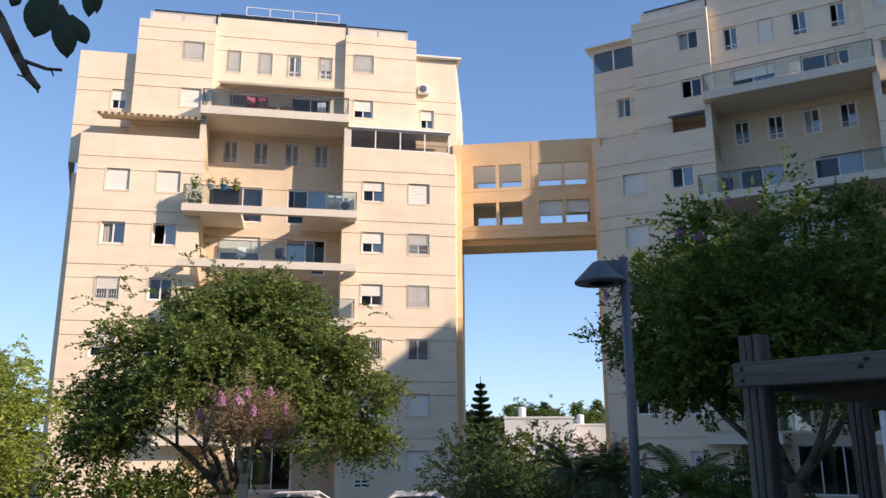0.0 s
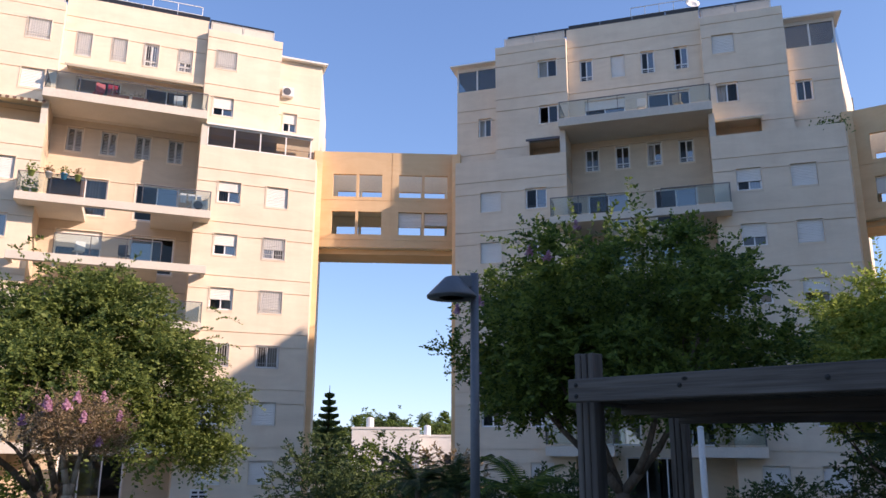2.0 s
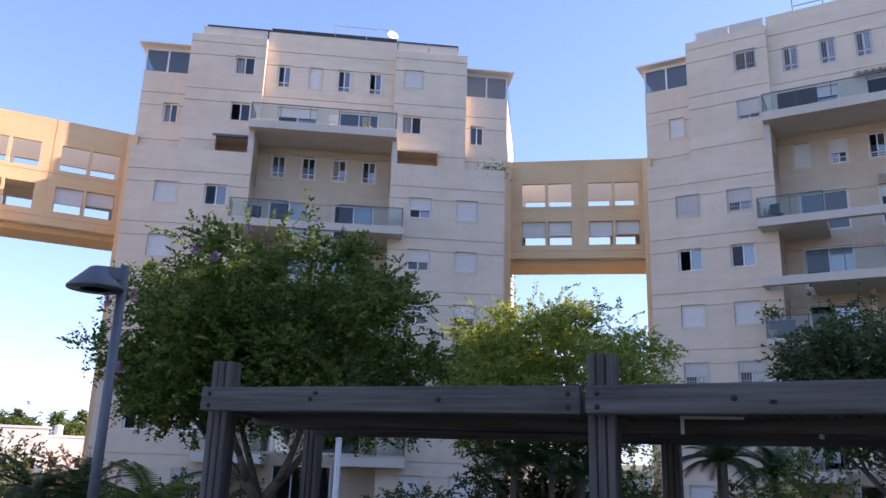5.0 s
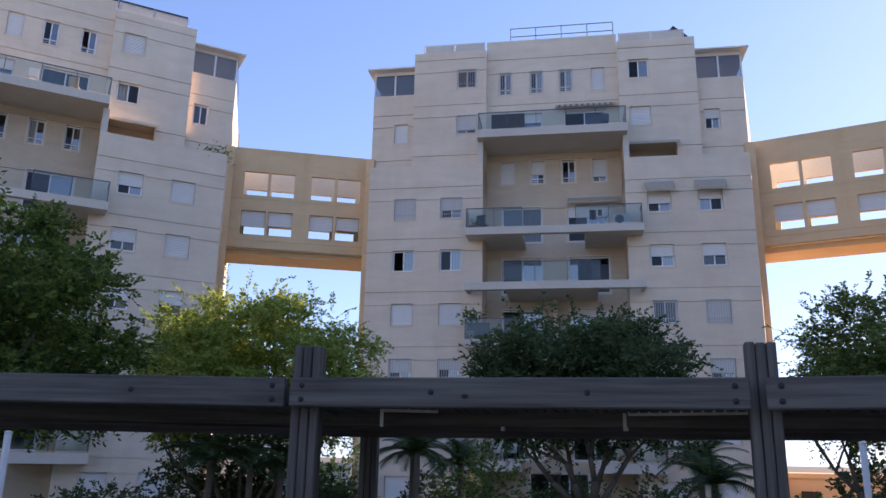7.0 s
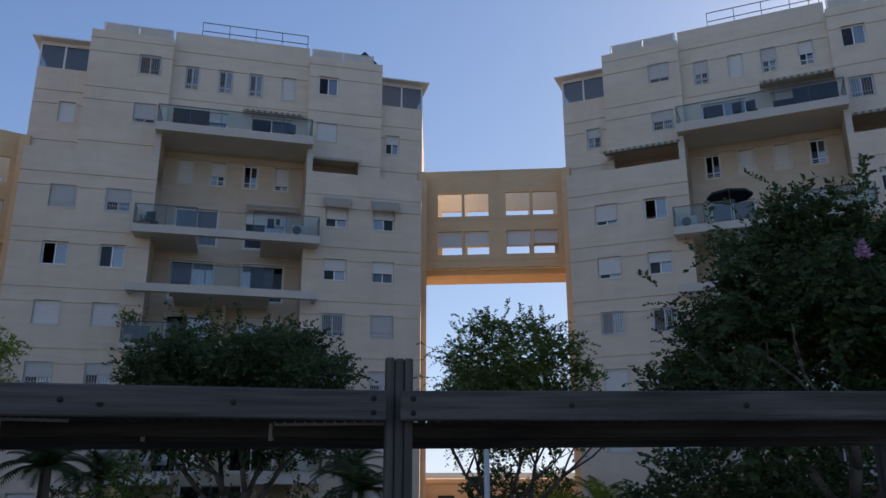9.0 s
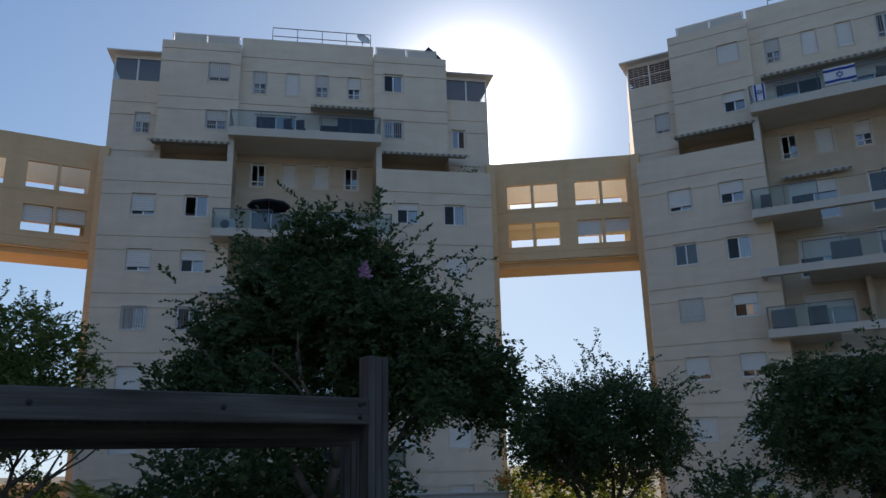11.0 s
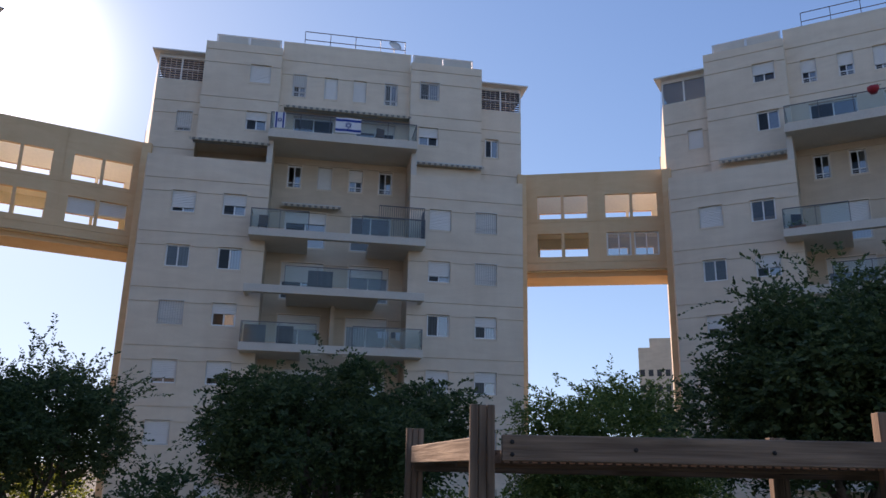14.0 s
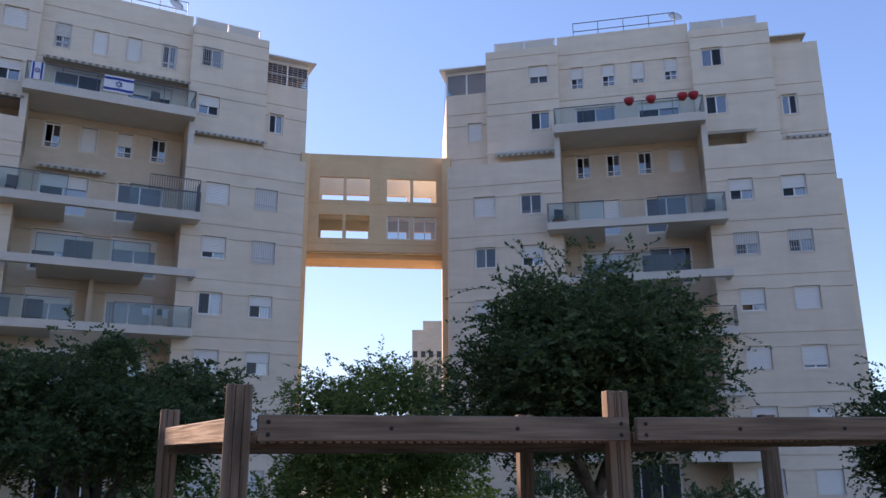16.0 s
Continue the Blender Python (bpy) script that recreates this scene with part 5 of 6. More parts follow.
def pergola(front, back, ends, top, h, post_top, back_top, label, lights=(), flat=TIMBER, up=TIMBER_UP, pw=0.18, drop=0.05, raft=None):
    """front, back: plan points of the posts; ends: the plan points where the front planks start and stop; lights: pale
    strips for lit plank edges.
    """
    pg = thing("pergola", pose(front[0][0], front[0][1], 0), label, "pergola")
    inv = pg.matrix_basis.inverted()
    def post(p, face, z, w=pw):
        r = math.hypot(*p)
        out = 1 + 0.11 / r
        m = inv @ along((p[0] * out, p[1] * out), (face[0] + p[0] * (out - 1), face[1] + p[1] * (out - 1)), 0)
        for k in range(3):
            t = w / 3
            dz = (0.004, 0.0, 0.002)[k]
            part("post_board", shared(("pb", t, z, k, up.name), lambda: Build().box(-w / 2 + k * t + 0.002, -w / 2 + (k + 1) * t - 0.002, -0.065 + 0.006 * k, 0.065, -0.3, z + dz).mesh("post board", up, bevel=0.006)), pg, m)
    def tangent(i, pts):
        a, c = pts[max(0, i - 1)], pts[min(len(pts) - 1, i + 1)]
        return (pts[i][0] + c[0] - a[0], pts[i][1] + c[1] - a[1])
    for i, p in enumerate(front):
        post(p, tangent(i, front), post_top + (0.08 if i == 3 else 0.0))
    for i, p in enumerate(back):
        post(p, tangent(i, back), back_top, pw)
    for p, q in ends:
        ln = math.dist(p, q) - 0.035
        bm_ = part("beam", beam_mesh(ln, h, 0.07, flat), pg, inv @ along(p, q, top))
        for x, zz in ((0.07, 0.28), (0.07, 0.75), (ln - 0.07, 0.28), (ln - 0.07, 0.75), (ln * 0.33, 0.5), (ln * 0.67, 0.5)):
            for s in (-1, 1):
                part("bolt", shared("bolt", lambda: Build().lathe([(0.016, 0), (0.016, 0.003), (0.010, 0.004), (0.010, 0.010), (0.004, 0.012)], 10).mesh("bolt", BOLT)), bm_, Matrix.Translation((x, s * 0.035, -h * zz)) @ pose(0, 0, 0, 90 if s < 0 else -90, 0, 0))
    for i in range(len(back) - 1):
        p, q = back[i], back[i + 1]
        part("beam", beam_mesh(math.dist(p, q), h, 0.07, flat), pg, inv @ along(p, q, top - 0.085))
    for i in range(len(front)):
        if i < len(back):
            q = back[i]
            p = tuple(Vector(front[i]).lerp(Vector(q), 0.2 / math.dist(front[i], q)))
            part("rafter", beam_mesh(math.dist(p, q), h * 0.95, 0.07, raft or flat), pg, inv @ along(p, q, top - 0.012))
    # slats from front to back
    for i in range(min(len(front), len(back)) - 1):
        n = 44
        for k in range(1, n):
            u = k / n
            p = Vector(front[i]).lerp(Vector(front[i + 1]), u)
            q = Vector(back[i]).lerp(Vector(back[i + 1]), u)
            ln = round((q - p).length, 1)
            part("slat", shared(("slat", ln, flat.name), lambda: Build().box(0.08, ln - 0.05, -0.021, 0.021, -0.085, 0).mesh("slat", flat)), pg, inv @ along(p, q, top - drop))
        # purlins under the slats
        for u in (0.3, 0.62):
            p = Vector(front[i]).lerp(Vector(back[i]), u)
            q = Vector(front[i + 1]).lerp(Vector(back[i + 1]), u)
            part("purlin", beam_mesh((q - p).length, 0.09, 0.05, flat), pg, inv @ along(p, q, top - 0.125))
    # pale strips in place of lit plank edges under the slats; no lamps
    for p, q in lights:
        lm = part("tube_light", Build().box(0, math.dist(p, q), -0.012, 0.012, -0.025, 0.0).mesh("bright edge strip", PALEMET), pg, inv @ along(p, q, top - 0.125))
        part("end_cap", Build().box(-0.02, 0.0, -0.02, 0.02, -0.11, 0.004).mesh("end cap", PALEMET), lm)
    return pg


P_FRONT = [(2.10, 5.44), (3.455, 3.243), (4.375, 1.06), (4.92, -1.72)]
P_BACK = [(3.55, 7.0), (5.75, 4.65), (6.35, 1.5), (6.4, -2.05)]
P_ENDS = [((1.96, 5.43), (3.377, 3.286)), ((3.365, 3.282), (4.31, 1.08)), ((4.325, 1.04), (4.87, -1.69))]
pergola(P_FRONT, P_BACK, P_ENDS, 2.17, 0.155, 2.36, 2.05, "curved weathered timber pergola with bolted planks", [((3.95, 3.1), (4.15, 2.85)), ((4.65, 2.68), (4.85, 2.1)), ((4.72, 1.9), (4.76, 1.23))], pw=0.155)
Q_FRONT = [(2.52, -5.33), (0.02, -6.67), (-2.45, -7.2)]
Q_BACK = [(4.24, -7.36), (1.05, -9.6), (-1.76, -10.5)]
Q_ENDS = [((2.36, -5.30), (-0.09, -6.60)), ((-0.12, -6.62), (-2.5, -7.3))]
pergola(Q_FRONT, Q_BACK, Q_ENDS, 2.0, 0.175, 2.21, 2.165, "lower brown timber pergola with a slatted roof", flat=WARMTIMBER, up=WARMTIMBER_UP, drop=0.10, raft=SUNTIMBER)


# ---- street lamp ----
def street_lamp(x, y, top):
    lamp = thing("street_lamp", pose(x, y, 0), "grey metal street lamp with a conical shade", "street lamp")
    part("pole", Build().bar((0, 0, -0.2), (0, 0, top), 0.058, 14, 0.05).mesh("pole", LAMPMET, True), lamp)
    part("base_plate", Build().lathe([(0.16, 0), (0.16, 0.03), (0.08, 0.06)], 14).mesh("base", LAMPMET), lamp)
    d = Vector((-y, x, 0)).normalized()
    c = d * 0.27 + Vector((0, 0, top - 0.30))
    head = part("shade", Build().lathe([(0.30, 0.0), (0.305, 0.025), (0.09, 0.25), (0.03, 0.27), (0.03, 0.25), (0.07, 0.235), (0.29, 0.005)], 28).mesh("shade", LAMPMET, True), lamp, c)
    part("bracket", Build().box(-0.03, 0.28, -0.035, 0.035, 0.12, 0.27).mesh("bracket", LAMPMET, bevel=0.01), head, pose(0, 0, 0, 0, 0, math.degrees(math.atan2(-d.y, -d.x))))
    part("lens", Build().lathe([(0.16, 0.0), (0.16, 0.05)], 16).mesh("lens", PALEMET), head)


street_lamp(2.17, 9.25, 3.74)


# ---- trees ----
def leaf_cloud(rng, n_twigs, per, length, leaf, centre, radii, lump=0.25, shell=0.65, droop=0.35, seed=0, floor=None):
    """Many small leaves set along short twigs that fill and fringe an uneven crown. Returns vertex and face arrays."""
    d = rng.normal(size=(n_twigs, 3))
    d /= np.linalg.norm(d, axis=1)[:, None]
    ph = rng.uniform(0, 6.28, (6, 3))
    fq = rng.uniform(2.0, 5.5, (6, 3))
    bumps = sum(np.sin(d @ np.diag(f) @ np.ones(3) * 1.0 + p.sum()) for f, p in zip(fq, ph)) / 6
    bumps = bumps + 0.6 * np.sin(d[:, 0] * 7 + ph[0, 0]) * np.sin(d[:, 1] * 6 + ph[1, 0]) * np.sin(d[:, 2] * 8 + ph[2, 0])
    edge = 1 + lump * bumps
    u = rng.uniform(0, 1, n_twigs)
    rad = np.where(rng.uniform(0, 1, n_twigs) < shell, 0.72 + 0.28 * np.sqrt(u), u ** 0.45 * 0.8)
    start = d * (rad * edge)[:, None] * np.array(radii) + np.array(centre)
    way = d * 0.9 + rng.normal(size=(n_twigs, 3)) * 0.55 + np.array([0, 0, 0.15])
    way /= np.linalg.norm(way, axis=1)[:, None]
    ln = length * rng.uniform(0.6, 1.35, n_twigs)
    s = (np.arange(per) + 0.5) / per
    pos = start[:, None, :] + way[:, None, :] * (ln[:, None] * s)[:, :, None]
    pos[:, :, 2] -= droop * (ln[:, None] * s ** 2)
    side = np.cross(way, np.array([0, 0, 1.0]))
    side /= np.linalg.norm(side, axis=1)[:, None] + 1e-6
    sign = np.where(np.arange(per) % 2, 1.0, -1.0)
    axis = side[:, None, :] * sign[None, :, None] * 0.8 + way[:, None, :] * 0.55 + rng.normal(size=(n_twigs, per, 3)) * 0.35
    axis /= np.linalg.norm(axis, axis=2)[..., None]
    nrm = rng.normal(size=(n_twigs, per, 3)) * 1.0 + np.array([0, 0, 1.0])
    wid = np.cross(axis, nrm)
    wid /= np.linalg.norm(wid, axis=2)[..., None] + 1e-6
    sz = leaf * rng.uniform(0.65, 1.3, (n_twigs, per, 1))
    p0 = pos
    p1 = pos + axis * sz * 0.45 + wid * sz * 0.27
    p2 = pos + axis * sz
    p3 = pos + axis * sz * 0.45 - wid * sz * 0.27
    v = np.stack([p0, p1, p2, p3], 2).reshape(-1, 3)
    if floor is not None:
        keep = v.reshape(-1, 4, 3)[:, 0, 2] > floor
        v = v.reshape(-1, 4, 3)[keep].reshape(-1, 3)
    return v


def cloud_mesh(name, v, material):
    me = bpy.data.meshes.new(name)
    n = len(v) // 4
    me.vertices.add(4 * n)
    me.vertices.foreach_set("co", v.astype(np.float32).ravel())
    me.loops.add(4 * n)
    me.loops.foreach_set("vertex_index", np.arange(4 * n, dtype=np.int32))
    me.polygons.add(n)
    me.polygons.foreach_set("loop_start", np.arange(0, 4 * n, 4, dtype=np.int32))
    me.update(calc_edges=True)
    me.validate()
    me.materials.append(material)
    return me


def limbs(rng, height, spread, split, thick, n=6):
    """A forked trunk: tapered, bent limbs that rise into the crown."""
    b = Build()
    def run(p, d, r, ln, depth):
        steps = 3
        for _ in range(steps):
            q = p + d * ln / steps
            b.bar(p, q, r, 7, r * 0.84)
            p, r = q, r * 0.84
            d = (d + Vector((rng.gauss(0, 0.16), rng.gauss(0, 0.16), rng.gauss(0.05, 0.1)))).normalized()
        if depth:
            for _ in range(2 if depth < 2 else 3):
                run(p, (d + Vector((rng.gauss(0, 0.5), rng.gauss(0, 0.5), rng.uniform(0, 0.3)))).normalized(), r * 0.72, ln * 0.68, depth - 1)
    b.bar((0, 0, -0.3), (0, 0, 0.12), thick * 1.35, 9, thick * 1.05)
    b.bar((0, 0, 0.12), (0, 0, split), thick * 1.05, 9, thick * 0.9)
    for k in range(n):
        a = 2 * math.pi * (k + rng.uniform(-0.3, 0.3)) / n
        d = Vector((math.cos(a) * spread, math.sin(a) * spread, 1.0)).normalized()
        run(Vector((0, 0, split - 0.05)), d, thick * 0.62, (height - split) * 0.52, 2)
    return b


def tree(x, y, top, bottom, rx, mt, label, seed, twigs=1500, per=14, leaf=0.10, length=0.55, split=1.1, thick=0.14, lump=0.22, shell=0.6, droop=0.35, pink=0, name="tree", nlimb=6, lean=0.0, lobes=None, nlobe=24, shoots=90):
    g = ground_height(x, y)
    twigs, shoots, leaf = int(twigs * 1.5), int(shoots * 1.3), leaf * 0.74
    rng, nrg = random.Random(seed), np.random.default_rng(seed)
    tr = thing(name, pose(x, y, g), label, "tree", "courtyard trees")
    part("trunk", limbs(rng, (top + bottom) / 2 - g + 0.4, min(0.9, rx * 0.28), split, thick, nlimb).mesh("trunk", PALEBARK if mt is LEAF_RED else BARK, True), tr)
    cz, rz = (top + bottom) / 2 - g, (top - bottom) / 2
    if lobes is None:
        lobes = []
        for k in range(nlobe):
            a, e = 2.4 * k + rng.uniform(-0.4, 0.4), math.asin(max(-0.8, min(0.95, -0.7 + 1.62 * ((k + 0.5) / nlobe) ** 1.25)))
            q = rng.uniform(0.18, 0.4)
            fat = rng.uniform(0.72, 1.14)
            lobes.append((math.cos(a) * math.cos(e) * rx * (1.04 - q) * fat, math.sin(a) * math.cos(e) * rx * (1.04 - q) * fat, math.sin(e) * rz * (1.0 - q), rx * q * 1.12, rz * q * 0.86))
        lobes.append((0, 0, -0.1 * rz, rx * 0.58, rz * 0.58))
    # every bough carries smaller clumps round a loose core, with gaps between them
    clumps = []
    for dx, dy, dz, lr, lz in lobes:
        clumps.append((dx, dy, dz - 0.1 * lz, lr * 0.6, lz * 0.6, 0.5))
        for k in range(7):
            a, e = 2.4 * k + rng.uniform(-0.5, 0.5), rng.uniform(-0.5, 1.2)
            q = rng.uniform(0.24, 0.46)
            clumps.append((dx + math.cos(a) * math.cos(e) * lr * (1.08 - q), dy + math.sin(a) * math.cos(e) * lr * (1.08 - q), dz + math.sin(e) * lz * (1.08 - q), lr * q, lz * q * rng.uniform(0.6, 0.95), 1.0))
    tot = sum(c[3] ** 2 * c[5] for c in clumps)
    clouds = []
    for dx, dy, dz, lr, lz, share in clumps:
        clouds.append(leaf_cloud(nrg, max(3, int(twigs * share * lr * lr / tot)), per, length * 0.7, leaf * (1.5 if share < 1 else 1.0), (lean + dx, dy, cz + dz), (lr, lr, lz), lump, shell, droop))
    # long shoots that break the outline
    clouds.append(leaf_cloud(nrg, shoots, per + 10, length * 1.35, leaf * 1.05, (lean, 0, cz + rz * 0.12), (rx * 0.84, rx * 0.84, rz * 0.84), 0.2, 1.0, droop))
    v = np.concatenate(clouds)
    part("crown", cloud_mesh("crown", v, mt), tr)
    for k in range(pink):
        a, e = math.atan2(-y, -x) + rng.uniform(-1.2, 1.2), rng.uniform(-0.4, 0.9)
        c = Vector((math.cos(a) * math.cos(e) * rx * 0.97 + lean, math.sin(a) * math.cos(e) * rx * 0.97, cz + math.sin(e) * rz * 0.97))
        b = Build()
        for _ in range(55):
            h = rng.uniform(0, 1)
            o = Vector((rng.gauss(0, 0.045 * (1.15 - h)), rng.gauss(0, 0.045 * (1.15 - h)), h * 0.22 - 0.08))
            d1 = Vector((rng.gauss(0, 1), rng.gauss(0, 1), rng.gauss(0, 1))).normalized() * 0.045
            d2 = d1.orthogonal().normalized() * 0.03
            b.quad(o - d1, o - d2, o + d1, o + d2)
        part("blossom", b.mesh("blossom", PINK), tr, c, "pink blossom spike")
    return tr


tree(-7.0, 26.5, 7.75, -0.3, 5.6, LEAF_GREY, "large spreading sunlit tree with drooping grey-green foliage", 11, 5200, 15, 0.17, 0.8, 1.6, 0.22, 0.22, 0.7, 0.5,
     lobes=[(0.4, 0.3, 2.5, 1.5, 1.25), (-1.2, -0.4, 1.7, 1.5, 1.1), (1.9, -0.2, 1.7, 1.5, 1.3), (-2.9, -0.5, 0.7, 1.5, 1.1), (3.2, -0.3, 0.6, 1.5, 1.3), (-4.3, 0, -0.7, 1.3, 0.9), (4.2, 0, -0.8, 1.4, 1.1), (0.2, -1.9, 0.5, 1.5, 1.0), (-1.6, -1.8, -0.6, 1.5, 0.9), (1.8, -1.7, -0.5, 1.5, 1.0), (0, 1.2, 0.3, 2.6, 2.2), (3.0, -1.2, -1.9, 1.3, 1.0), (-3.2, -1.2, -1.8, 1.4, 0.9), (-4.6, 0.3, -2.2, 1.1, 0.8), (4.5, 0.2, -2.2, 1.0, 0.8)], shoots=130)
tree(-4.75, 19.7, 2.95, 1.15, 1.2, LEAF_RED, "small crape myrtle with reddish seed heads and pink flowers", 12, 560, 12, 0.09, 0.4, 1.5, 0.13, 0.3, 0.5, 0.1, pink=10, name="crape_myrtle", nlimb=3, shoots=40)
tree(-12.9, 22.0, 4.7, -0.6, 2.2, LEAF_LITE, "light green feathery tree", 13, 1500, 14, 0.14, 0.7, 1.4, 0.12, 0.3, 0.6, 0.7)
tree(7.65, 17.94, 7.25, 1.15, 4.15, LEAF_MID, "broad crape myrtle with a few pink blossoms", 14, 6200, 14, 0.155, 0.7, 1.5, 0.18, 0.2, 0.65, 0.15, pink=6, name="crape_myrtle", nlimb=5, shoots=110)
tree(17.57, 19.17, 7.15, 1.0, 3.8, LEAF_LITE, "sunlit light green tree with feathery sprays", 15, 5200, 15, 0.145, 0.75, 1.1, 0.12, 0.2, 0.65, 0.3, shoots=130)
tree(16.75, 7.45, 5.2, 1.45, 2.75, LEAF_DARK, "dark green dense tree", 16, 3000, 14, 0.13, 0.6, 1.2, 0.14, 0.2, 0.65, 0.3, shoots=80)
tree(22.2, 2.0, 6.3, 1.3, 2.45, LEAF_GREY, "airy tree with small silvery green leaves", 17, 2600, 14, 0.125, 0.6, 1.2, 0.13, 0.22, 0.6, 0.3, shoots=110)
tree(12.8, -3.75, 6.15, 1.2, 2.9, LEAF_DARK, "dark backlit crape myrtle with dense foliage", 18, 4600, 14, 0.12, 0.5, 1.1, 0.14, 0.18, 0.6, 0.15, pink=1, name="crape_myrtle", nlimb=5, shoots=110,
     lobes=[(-0.28 * r + 0.96 * q, -0.96 * r - 0.28 * q, z, w, w * 0.82) for r, q, z, w in
            ((0.0, 0.0, 1.75, 0.85), (-0.75, -0.4, 1.0, 0.95), (0.8, 0.3, 1.0, 1.0), (-1.5, 0.3, 0.1, 0.95), (1.6, -0.4, 0.0, 1.1), (2.45, 0.2, -0.6, 0.88), (-2.0, -0.3, -0.8, 0.85),
             (0.0, 0.4, -0.1, 1.6), (0.2, -1.2, 0.3, 0.9), (1.1, -0.9, -0.8, 1.0), (-1.0, -0.9, -1.2, 1.0), (2.85, -0.2, -1.1, 0.62), (0.3, 1.2, 0.4, 1.1))])
tree(15.8, -11.1, 4.0, 0.8, 2.3, LEAF_DARK, "airy backlit tree with sparse shoots", 19, 2400, 14, 0.115, 0.6, 1.0, 0.11, 0.26, 0.6, 0.1, shoots=170)
tree(9.3, -13.4, 4.0, 0.9, 2.9, LEAF_DARK, "wide dark tree with drooping sprays", 20, 4000, 15, 0.115, 0.55, 1.0, 0.14, 0.18, 0.6, 0.6, shoots=80)
tree(5.9, -19.5, 4.2, -0.2, 2.75, LEAF_GREY, "airy tree with small leaves and open shoots", 21, 2700, 14, 0.12, 0.6, 1.1, 0.12, 0.24, 0.6, 0.2, shoots=110)
tree(0.4, -14.4, 5.3, 0.8, 2.5, LEAF_DARK, "tall dark green tree with long loose shoots", 22, 4400, 14, 0.115, 0.55, 1.2, 0.14, 0.2, 0.6, 0.3, shoots=120)
tree(-6.3, -17.8, 3.5, 0.0, 1.7, LEAF_DARK, "dark green tree beside the tower", 23, 1500, 14, 0.12, 0.6, 1.0, 0.11, 0.25, 0.6, 0.3)


def shrub(x, y, top, rx, mt, label, seed, n=500, leaf=0.12, ry=None, flowers=0):
    g = ground_height(x, y)
    nrg = np.random.default_rng(seed)
    sh = thing("shrub", pose(x, y, g), label, "shrub", "garden shrubs")
    h = top - g
    v = leaf_cloud(nrg, n, 13, 0.45, leaf, (0, 0, h * 0.5), (rx, ry or rx, h * 0.5), 0.25, 0.6, 0.2, floor=0.02)
    part("foliage", cloud_mesh("shrub foliage", v, mt), sh)
    b = Build()
    r = random.Random(seed)
    for _ in range(6):
        b.bar((r.gauss(0, 0.1), r.gauss(0, 0.1), -0.1), (r.gauss(0, rx * 0.4), r.gauss(0, rx * 0.4), h * 0.7), 0.035, 5, 0.012)
    part("stems", b.mesh("stems", BARK), sh)
    for _ in range(flowers):
        a = r.uniform(0, 6.28)
        at = (rx * 0.75 * math.cos(a), rx * 0.75 * math.sin(a), h * r.uniform(0.8, 1.02))
        part("blossom", rand_leaves(40, (0.16, 0.16, 0.12), 0.10, r).mesh("blossom", ORANGE), sh, at, "orange blossom cluster")


shrub(1.2, 30.5, 2.0, 1.9, LEAF_DARK, "dark green shrub beside the bridge gap", 31, 600, 0.14)
shrub(3.4, 30.0, 1.9, 1.8, LEAF_MID, "green shrub beside the bridge gap", 32, 600, 0.14)
shrub(5.6, 29.3, 1.5, 1.6, LEAF_RED, "brownish shrub with seed heads", 33, 500, 0.13)
shrub(30.4, -17.6, 1.45, 1.9, YELLOW, "sunlit yellow-green shrub with orange flowers in the gap", 34, 900, 0.15, flowers=9)
shrub(28.6, -20.2, 1.6, 2.2, YELLOW, "sunlit yellow-green shrub in the gap", 38, 800, 0.15)
for x, y in ((22.65, -13.4), (21.1, -15.75)):
    g = ground_height(x, y)
    gp = thing("gate_post", pose(x, y, g, 0, 0, -30), "short pale stone post in the garden", "post", "garden posts")
    part("shaft", Build().box(-0.11, 0.11, -0.11, 0.11, -0.2, 0.7 - g).mesh("post shaft", CONC, bevel=0.012), gp)
    part("cap", Build().box(-0.14, 0.14, -0.14, 0.14, 0.7 - g, 0.76 - g).mesh("post cap", CONC, bevel=0.012), gp)
shrub(10.4, -9.8, 1.65, 0.6, LEAF_DARK, "round clipped dark shrub", 35, 300, 0.1)
shrub(6.5, -27.0, 1.6, 2.6, YELLOW, "sunlit yellow-green bush behind the trees", 36, 700, 0.16)
shrub(10.5, -26.0, 1.2, 2.0, LEAF_MID, "green bush behind the trees", 37, 500, 0.15)
shrub(24.5, -1.5, 1.0, 1.8, YELLOW, "dry yellow-green bush by the gap", 39, 400, 0.15)
shrub(21.0, 12.5, 1.9, 1.3, LEAF_MID, "green shrub by the tower entrance", 40, 400, 0.13)
shrub(25.0, 22.0, 1.9, 1.6, LEAF_LITE, "light shrub in the gap between towers", 41, 400, 0.14)
shrub(9.0, 24.0, 0.9, 1.6, LEAF_DARK, "low dark shrub before the tower", 42, 500, 0.13)


